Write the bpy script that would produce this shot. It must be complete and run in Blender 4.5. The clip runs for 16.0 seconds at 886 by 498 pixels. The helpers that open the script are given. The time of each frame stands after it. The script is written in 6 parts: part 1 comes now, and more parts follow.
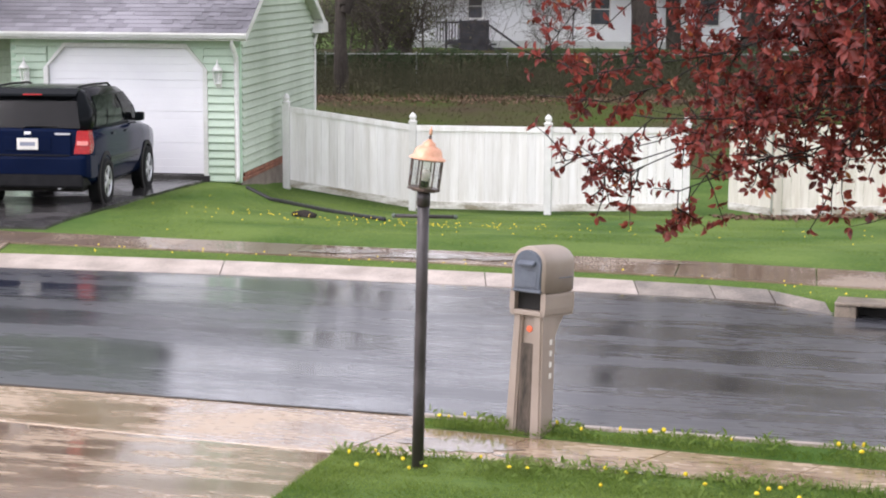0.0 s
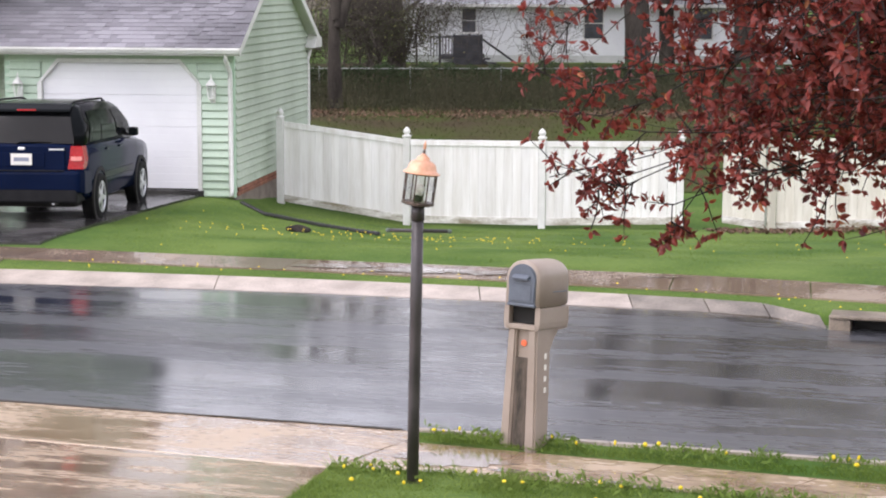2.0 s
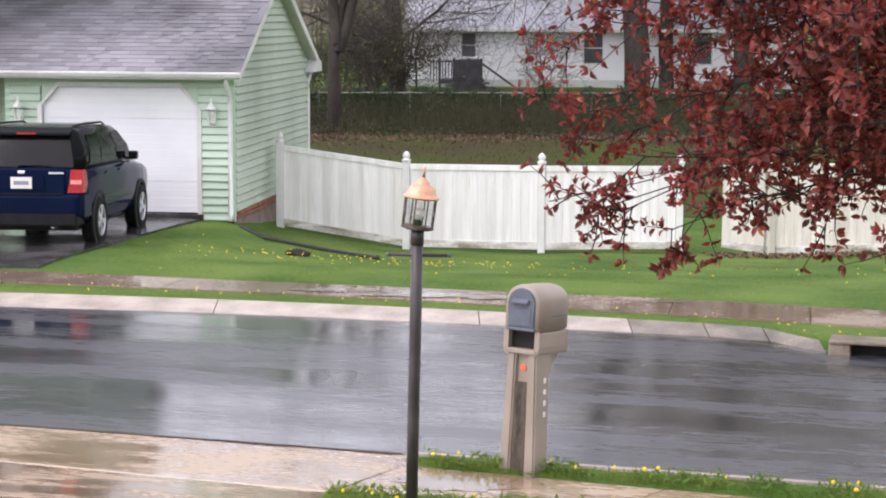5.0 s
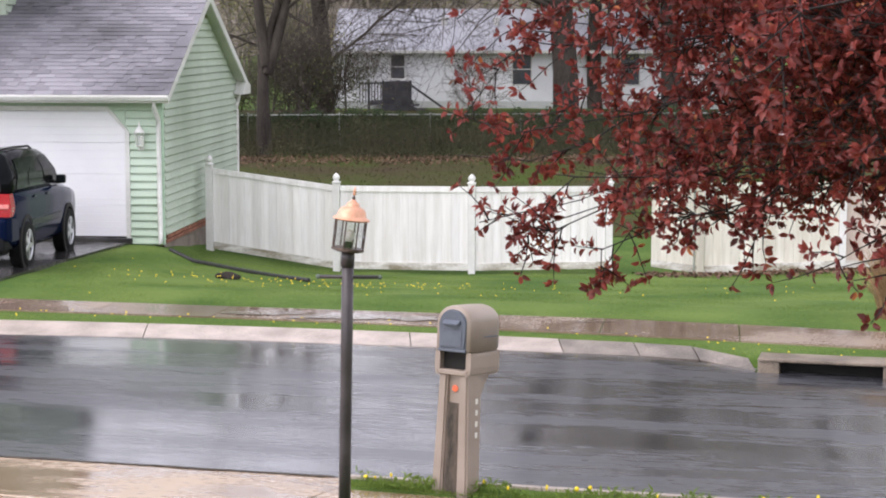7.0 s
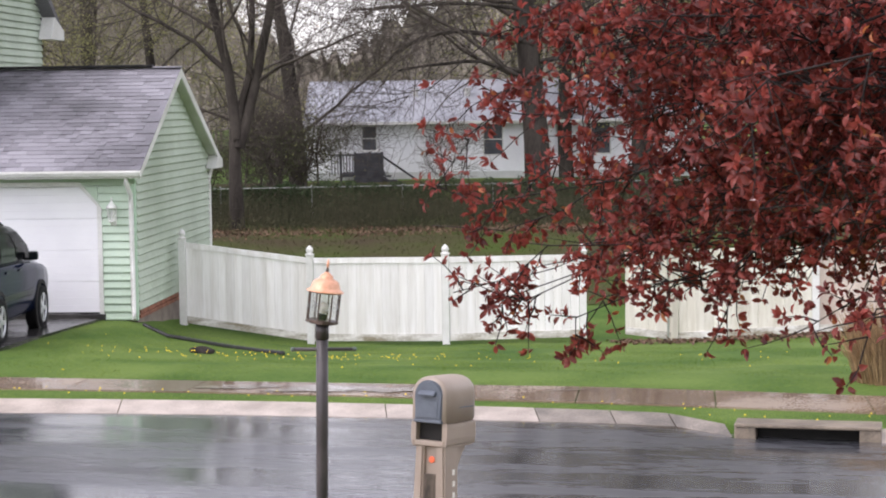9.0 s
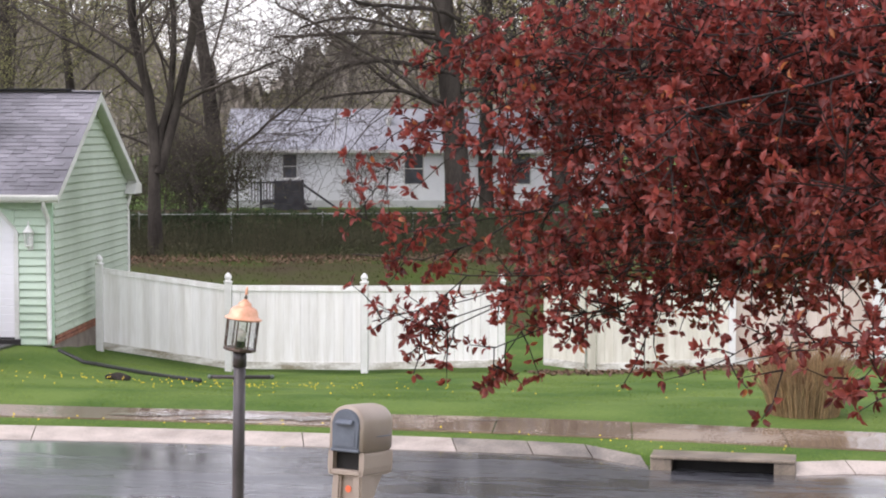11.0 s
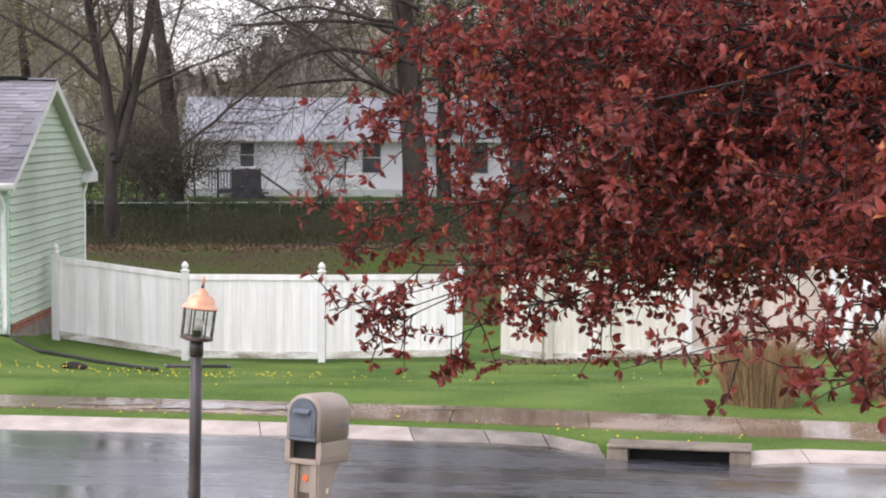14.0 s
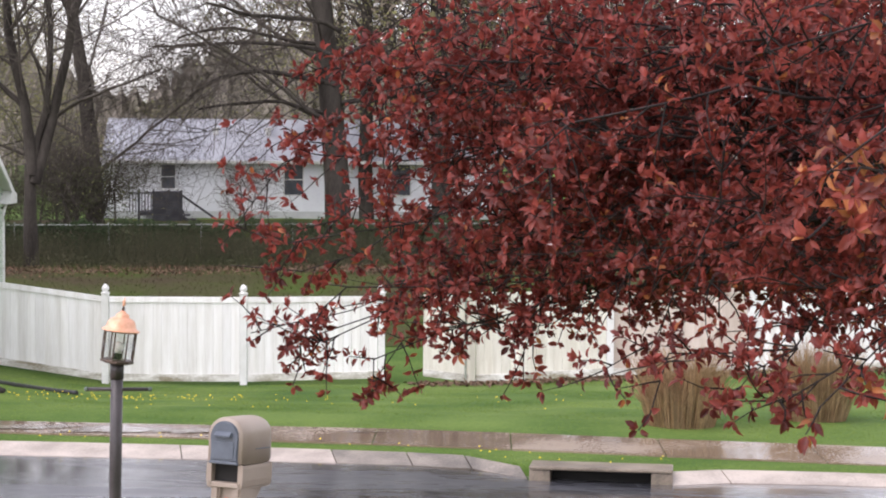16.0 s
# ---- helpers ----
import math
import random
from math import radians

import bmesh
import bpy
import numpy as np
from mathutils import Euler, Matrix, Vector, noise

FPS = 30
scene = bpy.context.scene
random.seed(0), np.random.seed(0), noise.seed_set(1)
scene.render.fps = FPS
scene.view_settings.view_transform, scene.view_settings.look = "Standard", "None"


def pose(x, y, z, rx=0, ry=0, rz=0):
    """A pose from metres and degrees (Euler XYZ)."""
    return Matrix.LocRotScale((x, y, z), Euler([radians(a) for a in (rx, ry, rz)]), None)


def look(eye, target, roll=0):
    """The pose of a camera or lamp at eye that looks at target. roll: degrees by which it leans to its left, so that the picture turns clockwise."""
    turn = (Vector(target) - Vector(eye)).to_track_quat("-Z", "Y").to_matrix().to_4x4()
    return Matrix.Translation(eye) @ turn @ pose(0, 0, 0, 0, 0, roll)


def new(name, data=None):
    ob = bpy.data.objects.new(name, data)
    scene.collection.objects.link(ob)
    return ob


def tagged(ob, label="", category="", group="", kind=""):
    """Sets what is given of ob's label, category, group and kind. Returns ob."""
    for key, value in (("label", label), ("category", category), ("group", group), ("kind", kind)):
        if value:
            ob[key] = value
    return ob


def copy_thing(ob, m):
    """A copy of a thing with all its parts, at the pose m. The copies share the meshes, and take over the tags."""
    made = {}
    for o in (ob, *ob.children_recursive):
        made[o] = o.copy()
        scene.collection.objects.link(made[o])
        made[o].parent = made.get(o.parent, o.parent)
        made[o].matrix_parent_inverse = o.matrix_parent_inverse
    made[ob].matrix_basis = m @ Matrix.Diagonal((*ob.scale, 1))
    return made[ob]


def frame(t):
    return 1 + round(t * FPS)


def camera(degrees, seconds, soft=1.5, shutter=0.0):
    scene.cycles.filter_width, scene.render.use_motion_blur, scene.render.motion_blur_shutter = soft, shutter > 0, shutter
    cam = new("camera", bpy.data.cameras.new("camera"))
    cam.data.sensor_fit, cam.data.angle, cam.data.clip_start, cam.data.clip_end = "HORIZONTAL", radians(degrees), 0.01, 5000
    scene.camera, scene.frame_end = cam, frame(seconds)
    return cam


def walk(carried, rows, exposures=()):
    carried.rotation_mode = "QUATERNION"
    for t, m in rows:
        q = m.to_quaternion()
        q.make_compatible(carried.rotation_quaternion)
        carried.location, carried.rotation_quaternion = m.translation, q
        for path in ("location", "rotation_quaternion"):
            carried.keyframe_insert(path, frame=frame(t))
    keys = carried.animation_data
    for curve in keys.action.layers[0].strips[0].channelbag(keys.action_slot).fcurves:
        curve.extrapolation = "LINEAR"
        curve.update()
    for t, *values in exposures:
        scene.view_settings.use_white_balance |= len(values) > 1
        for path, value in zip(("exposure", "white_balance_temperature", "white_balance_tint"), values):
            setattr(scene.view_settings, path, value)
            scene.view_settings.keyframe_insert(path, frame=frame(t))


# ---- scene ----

# the camera: it stands still and turns
cam = camera(26.58, 16.0, soft=2.0)
TURNS = (
    (0.0, 81.520, -0.313, -0.698), (0.5, 81.584, -0.391, -1.236), (1.0, 81.740, -0.204, -1.542),
    (1.5, 81.890, -0.139, -1.307), (2.0, 81.958, -0.178, -0.894), (2.5, 81.977, -0.077, -0.517),
    (3.0, 81.872, 0.146, -0.237), (3.5, 81.945, 0.000, 0.000), (4.0, 82.244, -0.247, -0.101),
    (4.5, 82.542, -0.276, -0.535), (7.0, 83.359, -0.046, -3.061), (7.5, 84.275, 0.301, -4.044),
    (8.0, 84.967, 0.447, -4.041), (8.5, 85.191, 0.669, -3.856), (9.0, 85.506, 0.795, -3.947),
    (9.5, 85.736, 0.791, -4.692), (12.0, 86.593, -0.532, -7.297), (12.5, 86.458, -0.530, -7.785),
    (13.0, 86.226, -0.508, -7.785), (13.5, 86.059, -0.355, -7.583), (14.0, 86.060, -0.301, -7.634),
    (14.5, 86.220, -0.248, -7.884), (15.0, 86.479, -0.198, -8.684), (15.5, 86.722, -0.251, -9.565),
    (16.0, 86.748, -0.414, -10.003),
)
EYE = (0.0, 0.0, 3.5)
walk(cam, [(t, pose(*EYE, rx, ry, rz)) for t, rx, ry, rz in TURNS], exposures=[(0.0, 0.57, 6500, 20), (4.5, 0.54, 6500, 20), (7.0, 0.50, 6500, 20), (9.5, 0.47, 6500, 20), (16.0, 0.54, 6500, 20)])

# ---- light: a bright overcast sky ----
world = bpy.data.worlds.new("overcast_sky")
scene.world = world
world.use_nodes = True
wn = world.node_tree
sky = wn.nodes.new("ShaderNodeTexSky")
sky.sky_type = "NISHITA"
sky.sun_disc = False
sky.sun_elevation, sky.sun_rotation = radians(56), radians(-118)
sky.air_density, sky.dust_density, sky.ozone_density = 1.0, 1.4, 1.0
pale = wn.nodes.new("ShaderNodeHueSaturation")
pale.inputs["Saturation"].default_value = 0.22
wn.links.new(sky.outputs[0], pale.inputs["Color"])
wn.links.new(pale.outputs[0], wn.nodes["Background"].inputs[0])
wn.nodes["Background"].inputs[1].default_value = 0.29
sun = new("sun", bpy.data.lights.new("sun", "SUN"))
sun.data.energy, sun.data.angle, sun.data.color = 0.3, radians(25), (1.0, 0.985, 0.96)
sun.matrix_world = look((0, 0, 0), (0.494, 0.263, -0.829))

# ---- materials ----


def mat(name, c1, c2, rough=0.6, scale=3.0, fine=40.0, bump=0.15, metal=0.0, vary=0.0, island=0.0, rough2=None,
        stretch=(1, 1, 1), spec=0.5, through_light=0.0, pool=(0.38, 0.62), turn=0.0, coat=None):
    """Two-scale noise between two colours; bump from the fine scale; a spread by object (vary) or by island (island)."""
    m = bpy.data.materials.new(name)
    m.use_nodes = True
    nt = m.node_tree
    N, L = nt.nodes, nt.links
    b = N["Principled BSDF"]
    co = N.new("ShaderNodeNewGeometry")
    mp = N.new("ShaderNodeMapping")
    mp.inputs["Scale"].default_value = stretch
    tn = N.new("ShaderNodeMapping")
    tn.inputs["Rotation"].default_value = (0, 0, radians(turn))
    L.new(co.outputs["Position"], tn.inputs[0]), L.new(tn.outputs[0], mp.inputs[0])
    n1, n2 = N.new("ShaderNodeTexNoise"), N.new("ShaderNodeTexNoise")
    n1.inputs["Scale"].default_value, n1.inputs["Detail"].default_value = scale, 6
    n2.inputs["Scale"].default_value, n2.inputs["Detail"].default_value = fine, 4
    L.new(mp.outputs[0], n1.inputs[0]), L.new(mp.outputs[0], n2.inputs[0])
    add = N.new("ShaderNodeMath")
    add.operation = "MULTIPLY_ADD"
    add.inputs[1].default_value = 0.45
    L.new(n2.outputs[0], add.inputs[0]), L.new(n1.outputs[0], add.inputs[2])
    rm = N.new("ShaderNodeMapRange")
    rm.inputs[1].default_value, rm.inputs[2].default_value = 0.54, 0.88
    L.new(add.outputs[0], rm.inputs[0])
    mx = N.new("ShaderNodeMix")
    mx.data_type = "RGBA"
    mx.inputs[6].default_value, mx.inputs[7].default_value = (*c1, 1), (*c2, 1)
    L.new(rm.outputs[0], mx.inputs[0])
    col = mx.outputs[2]
    if vary or island:
        hv = N.new("ShaderNodeHueSaturation")
        src = N.new("ShaderNodeObjectInfo") if vary else N.new("ShaderNodeNewGeometry")
        r = N.new("ShaderNodeMapRange")
        s = vary or island
        r.inputs[3].default_value, r.inputs[4].default_value = 1 - s, 1 + s
        L.new(src.outputs["Random" if vary else "Random Per Island"], r.inputs[0])
        L.new(r.outputs[0], hv.inputs["Value"])
        L.new(col, hv.inputs["Color"])
        col = hv.outputs[0]
    L.new(col, b.inputs["Base Color"])
    if rough2 is None:
        b.inputs["Roughness"].default_value = rough
    else:
        rr = N.new("ShaderNodeMapRange")
        rr.inputs[1].default_value, rr.inputs[2].default_value = pool[0] + 0.225, pool[1] + 0.225
        rr.inputs[3].default_value, rr.inputs[4].default_value = rough, rough2
        L.new(add.outputs[0], rr.inputs[0]), L.new(rr.outputs[0], b.inputs["Roughness"])
    if coat:
        cw = N.new("ShaderNodeMapRange")
        cw.inputs[1].default_value, cw.inputs[2].default_value = pool[0] + 0.225, pool[1] + 0.225
        cw.inputs[3].default_value, cw.inputs[4].default_value = coat[0], coat[1]
        L.new(add.outputs[0], cw.inputs[0]), L.new(cw.outputs[0], b.inputs["Coat Weight"])
        b.inputs["Coat Roughness"].default_value = coat[2]
    b.inputs["Metallic"].default_value = metal
    b.inputs["Specular IOR Level"].default_value = spec
    if bump:
        bp = N.new("ShaderNodeBump")
        bp.inputs["Strength"].default_value, bp.inputs["Distance"].default_value = bump, 0.01
        L.new(n2.outputs[0], bp.inputs["Height"]), L.new(bp.outputs[0], b.inputs["Normal"])
    if through_light:
        tr = N.new("ShaderNodeBsdfTranslucent")
        L.new(col, tr.inputs[0])
        ms = N.new("ShaderNodeMixShader")
        ms.inputs[0].default_value = through_light
        L.new(b.outputs[0], ms.inputs[1]), L.new(tr.outputs[0], ms.inputs[2])
        L.new(ms.outputs[0], N["Material Output"].inputs[0])
    return m


ASPHALT = mat("wet_asphalt", (0.024, 0.025, 0.029), (0.062, 0.064, 0.072), 0.07, 0.8, 8, 0.16, rough2=0.42, stretch=(0.30, 1.9, 1), pool=(0.38, 0.64), turn=16, spec=0.8, coat=(1.0, 0.60, 0.12))
FILM = mat("standing_rain_water", (0.22, 0.17, 0.13), (0.34, 0.28, 0.22), 0.07, 2.2, 14, 0.03, rough2=0.20, stretch=(0.3, 2.0, 1), pool=(0.40, 0.62), spec=1.0)
FILM.node_tree.nodes["Principled BSDF"].inputs["Coat Weight"].default_value = 1.0
FILM.node_tree.nodes["Principled BSDF"].inputs["Coat Roughness"].default_value = 0.12
DRIVE = mat("wet_dark_drive", (0.035, 0.033, 0.032), (0.085, 0.08, 0.078), 0.08, 0.8, 60, 0.15, rough2=0.4)
CONCRETE = mat("wet_tan_concrete", (0.23, 0.148, 0.088), (0.46, 0.345, 0.235), 0.05, 1.7, 13, 0.06, rough2=0.34, vary=0.05, stretch=(0.55, 1.6, 1), pool=(0.43, 0.62), turn=18, spec=0.6, coat=(0.8, 0.2, 0.10))
KERB = mat("pale_concrete", (0.30, 0.25, 0.21), (0.50, 0.43, 0.37), 0.45, 2.5, 40, 0.25, vary=0.06)
WALK = mat("damp_walk_concrete", (0.17, 0.118, 0.082), (0.29, 0.225, 0.168), 0.03, 0.5, 40, 0.015, rough2=0.40, pool=(0.47, 0.56), spec=0.7, vary=0.16)
JOINT = mat("dark_joint_soil", (0.035, 0.028, 0.02), (0.07, 0.055, 0.04), 0.9, 6, 60, 0.3)
LAWN = mat("lawn_ground", (0.046, 0.102, 0.016), (0.122, 0.183, 0.041), 0.9, 0.5, 14, 0.6, spec=0.15)
ROUGHLAND = mat("rough_land", (0.056, 0.082, 0.016), (0.062, 0.047, 0.028), 0.95, 0.30, 9, 0.5, spec=0.1)
GRASS = mat("grass_blades", (0.120, 0.200, 0.032), (0.200, 0.275, 0.060), 0.6, 0.5, 5, 0, island=0.18, through_light=0.5, spec=0.25)
LITTER = mat("leaf_litter", (0.085, 0.046, 0.027), (0.20, 0.12, 0.075), 0.85, 4, 60, 0.5, island=0.4)
YELLOW = mat("dandelion_yellow", (0.75, 0.52, 0.01), (0.85, 0.68, 0.03), 0.7, 60, 300, 0.2)
SIDING = mat("green_vinyl_siding", (0.45, 0.575, 0.44), (0.54, 0.665, 0.53), 0.42, 0.7, 30, 0.04, vary=0.035)
# side, porch and tall walls: a darker, greyer, faintly streaked green
SIDING_GREYER = mat("greyer_green_siding", (0.33, 0.40, 0.30), (0.50, 0.58, 0.47), 0.45, 0.6, 18, 0.05, vary=0.05, stretch=(1, 1, 0.4))
TRIM_GREEN = mat("green_corner_trim", (0.45, 0.62, 0.47), (0.5, 0.68, 0.52), 0.4, 2, 40, 0.03)
TRIM = mat("white_aluminium", (0.62, 0.62, 0.58), (0.80, 0.80, 0.77), 0.4, 1.5, 25, 0.04)
SOFFIT = mat("pale_soffit", (0.50, 0.52, 0.45), (0.62, 0.64, 0.57), 0.6, 2, 25, 0.04)
DOORWHITE = mat("white_garage_door", (0.85, 0.85, 0.87), (0.92, 0.92, 0.93), 0.35, 1.2, 200, 0.06)
SHINGLE = mat("grey_asphalt_shingle", (0.075, 0.072, 0.08), (0.27, 0.26, 0.285), 0.5, 0.45, 90, 0.4, vary=0.22)
SHINGLE_J = mat("grey_asphalt_shingle_far", (0.075, 0.072, 0.08), (0.27, 0.26, 0.285), 0.5, 0.45, 90, 0.4, island=0.22)
BRICK = mat("red_brick", (0.20, 0.075, 0.045), (0.32, 0.13, 0.08), 0.8, 6, 60, 0.3, vary=0.2)
VINYL = mat("white_vinyl_fence", (0.74, 0.715, 0.675), (0.90, 0.885, 0.87), 0.4, 1.6, 12, 0.04, vary=0.06, stretch=(5, 5, 0.3))
VINYL_OLD = mat("stained_vinyl_fence", (0.60, 0.56, 0.46), (0.80, 0.77, 0.68), 0.45, 1.4, 10, 0.05, vary=0.06, stretch=(2.5, 2.5, 0.35))
POSTDARK = mat("dark_brown_post_paint", (0.032, 0.026, 0.026), (0.06, 0.05, 0.05), 0.38, 5, 60, 0.15)
COPPER = mat("weathered_copper", (0.66, 0.32, 0.19), (0.82, 0.46, 0.31), 0.45, 12, 60, 0.1, metal=0.35)
LEAD = mat("dark_lantern_metal", (0.07, 0.05, 0.04), (0.14, 0.10, 0.08), 0.45, 20, 100, 0.1, metal=0.6)
MAILBOX = mat("taupe_plastic", (0.30, 0.240, 0.192), (0.355, 0.290, 0.236), 0.42, 3, 120, 0.06)
MAILGREY = mat("slate_grey_plastic", (0.085, 0.10, 0.125), (0.12, 0.14, 0.17), 0.4, 8, 100, 0.05)
# near-black for recesses and undersides: their shade put into the colour
DARK = mat("recess_shade_black", (0.012, 0.011, 0.010), (0.02, 0.018, 0.016), 0.8, 8, 50, 0.0)
OLDWOOD = mat("weathered_dark_wood", (0.03, 0.025, 0.018), (0.13, 0.10, 0.075), 0.8, 6, 40, 0.4, stretch=(3, 3, 0.5))
ORANGE = mat("orange_reflector", (0.80, 0.13, 0.05), (0.85, 0.18, 0.07), 0.35, 30, 90, 0.0)
PALE = mat("pale_lettering", (0.75, 0.72, 0.65), (0.82, 0.80, 0.74), 0.5, 30, 90, 0.0)
CARBLUE = mat("dark_blue_car_paint", (0.002, 0.0065, 0.026), (0.004, 0.010, 0.036), 0.12, 1, 200, 0.0, spec=0.04)
# darker copy of the blue paint, dark reflections coloured in; also the black spoiler
CARSHADE = mat("shaded_blue_and_black_paint", (0.005, 0.006, 0.007), (0.008, 0.010, 0.011), 0.12, 1, 200, 0.0, spec=0.06)
CARGLASS = mat("tinted_car_glass", (0.008, 0.009, 0.010), (0.012, 0.013, 0.015), 0.05, 1, 200, 0.0, spec=0.3)
BLACKPLASTIC = mat("black_plastic", (0.008, 0.008, 0.009), (0.016, 0.016, 0.017), 0.6, 6, 150, 0.1, spec=0.15)
TYRE = mat("tyre_rubber", (0.010, 0.010, 0.010), (0.018, 0.018, 0.018), 0.8, 8, 120, 0.2, spec=0.15)
ALLOY = mat("silver_alloy", (0.55, 0.56, 0.57), (0.68, 0.69, 0.7), 0.3, 8, 100, 0.0, metal=0.7)
TAIL = mat("red_lamp_lens", (0.36, 0.006, 0.010), (0.50, 0.015, 0.018), 0.12, 25, 60, 0.1)
CHROME = mat("chrome", (0.75, 0.76, 0.78), (0.8, 0.8, 0.82), 0.15, 5, 60, 0.0, metal=1.0)
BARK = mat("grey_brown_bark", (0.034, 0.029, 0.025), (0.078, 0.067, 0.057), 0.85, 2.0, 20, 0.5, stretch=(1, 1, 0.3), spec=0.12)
TWIG = mat("bare_twig_bark", (0.060, 0.050, 0.043), (0.125, 0.107, 0.090), 0.9, 2, 20, 0, spec=0.2)
# far copy of the twig bark, paled: rain haze put into the colour
FARTWIG = mat("hazed_far_twigs", (0.20, 0.172, 0.145), (0.31, 0.272, 0.226), 0.9, 2, 20, 0)
PLUMBARK = mat("wet_plum_bark", (0.012, 0.008, 0.008), (0.032, 0.023, 0.021), 0.55, 8, 60, 0.4, spec=0.2)
PLUM = mat("plum_red_leaf", (0.155, 0.029, 0.026), (0.37, 0.080, 0.062), 0.32, 5, 40, 0, island=0.5, through_light=0.55, spec=0.45)
PLUMTAN = mat("young_bronze_leaf", (0.34, 0.10, 0.035), (0.48, 0.17, 0.06), 0.42, 5, 40, 0, island=0.35, through_light=0.4)
BLOSSOM = mat("pale_pink_blossom", (0.72, 0.58, 0.60), (0.85, 0.76, 0.76), 0.6, 20, 60, 0, through_light=0.3)
# both bud colours are lightened too, for the haze over distant trees
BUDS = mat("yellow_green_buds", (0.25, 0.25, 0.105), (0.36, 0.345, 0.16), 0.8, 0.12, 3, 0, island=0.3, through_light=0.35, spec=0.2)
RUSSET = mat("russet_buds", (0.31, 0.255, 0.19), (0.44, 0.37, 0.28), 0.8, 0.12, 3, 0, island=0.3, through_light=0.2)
HEDGE = mat("dark_hedge_leaf", (0.038, 0.060, 0.026), (0.068, 0.092, 0.043), 0.8, 0.3, 4, 0, island=0.25, spec=0.2, through_light=0.15)
BRAMBLE = mat("brown_bramble", (0.042, 0.048, 0.024), (0.085, 0.078, 0.046), 0.85, 0.4, 6, 0, island=0.35, spec=0.2)
HOUSEWHITE = mat("white_house_siding", (0.80, 0.81, 0.83), (0.88, 0.89, 0.91), 0.5, 0.7, 12, 0.05)
HOUSEROOF = mat("pale_grey_metal_roof", (0.33, 0.34, 0.38), (0.42, 0.43, 0.47), 0.45, 0.5, 8, 0.1)
WINDOWDARK = mat("dark_window_glass", (0.06, 0.065, 0.075), (0.10, 0.105, 0.12), 0.15, 2, 20, 0)
DECK = mat("charcoal_deck_board", (0.028, 0.028, 0.032), (0.055, 0.055, 0.06), 0.7, 3, 30, 0.1)
STRAW = mat("dry_straw_grass", (0.32, 0.20, 0.10), (0.52, 0.36, 0.20), 0.7, 4, 30, 0, island=0.35, through_light=0.2)
PIPE = mat("black_corrugated_pipe", (0.012, 0.012, 0.012), (0.025, 0.025, 0.025), 0.45, 6, 60, 0.1)
GALV = mat("galvanised_steel", (0.38, 0.39, 0.40), (0.52, 0.53, 0.54), 0.45, 6, 60, 0.05, metal=0.7)


def clear_glass(name):
    m = bpy.data.materials.new(name)
    m.use_nodes = True
    nt = m.node_tree
    g, t, x = (nt.nodes.new("ShaderNodeBsdf" + k) for k in ("Glossy", "Transparent", "Transparent"))
    g.inputs["Roughness"].default_value = 0.08
    t.inputs[0].default_value = (0.96, 0.97, 0.96, 1)
    nt.nodes.remove(x)
    s = nt.nodes.new("ShaderNodeMixShader")
    s.inputs[0].default_value = 0.16
    nt.links.new(t.outputs[0], s.inputs[1]), nt.links.new(g.outputs[0], s.inputs[2])
    nt.links.new(s.outputs[0], nt.nodes["Material Output"].inputs[0])
    return m


GLASS = clear_glass("clear_lantern_glass")

# ---- building helpers ----


def thing(name, m, label, category, group="", kind=""):
    ob = new(name)
    ob.empty_display_size = 0.1
    ob.matrix_world = m
    return tagged(ob, label, category, group, kind)


def finish(name, bm, material, smooth=False):
    me = bpy.data.meshes.new(name)
    bmesh.ops.recalc_face_normals(bm, faces=bm.faces)
    bm.to_mesh(me)
    bm.free()
    me.materials.append(material)
    if smooth:
        me.shade_smooth()
    return me


def part(name, bm, material, parent, label="", smooth=False, m=None):
    ob = new(name, finish(name, bm, material, smooth))
    ob.parent = parent
    if m is not None:
        ob.matrix_basis = m
    return tagged(ob, label)


def part_of(name, me, parent, m=None, label=""):
    """A part on shared mesh data."""
    ob = new(name, me)
    ob.parent = parent
    if m is not None:
        ob.matrix_basis = m
    return tagged(ob, label)


def solid(name, bm, material, label, category="", kind="", group="", smooth=False):
    return tagged(new(name, finish(name, bm, material, smooth)), label, category, group, kind)


def raw(name, verts, faces, material, smooth=False):
    me = bpy.data.meshes.new(name)
    me.from_pydata(verts, [], faces)
    me.materials.append(material)
    if smooth:
        me.shade_smooth()
    return me


def box(bm, lo, hi, bevel=0.0, m=None):
    lo, hi = Vector(lo), Vector(hi)
    c, s = (lo + hi) / 2, hi - lo
    v = bmesh.ops.create_cube(bm, size=1, matrix=Matrix.Translation(c) @ Matrix.Diagonal((*s, 1)))["verts"]
    if bevel:
        es = list({e for a in v for e in a.link_edges})
        r = bmesh.ops.bevel(bm, geom=es, offset=bevel, segments=2, affect="EDGES", profile=0.5)
        v = list({a for f in r["faces"] for a in f.verts} | {a for a in v if a.is_valid})
    if m is not None:
        bmesh.ops.transform(bm, matrix=m, verts=[a for a in v if a.is_valid])
    return v


def boxed(*a, **k):
    bm = bmesh.new()
    box(bm, *a, **k)
    return bm


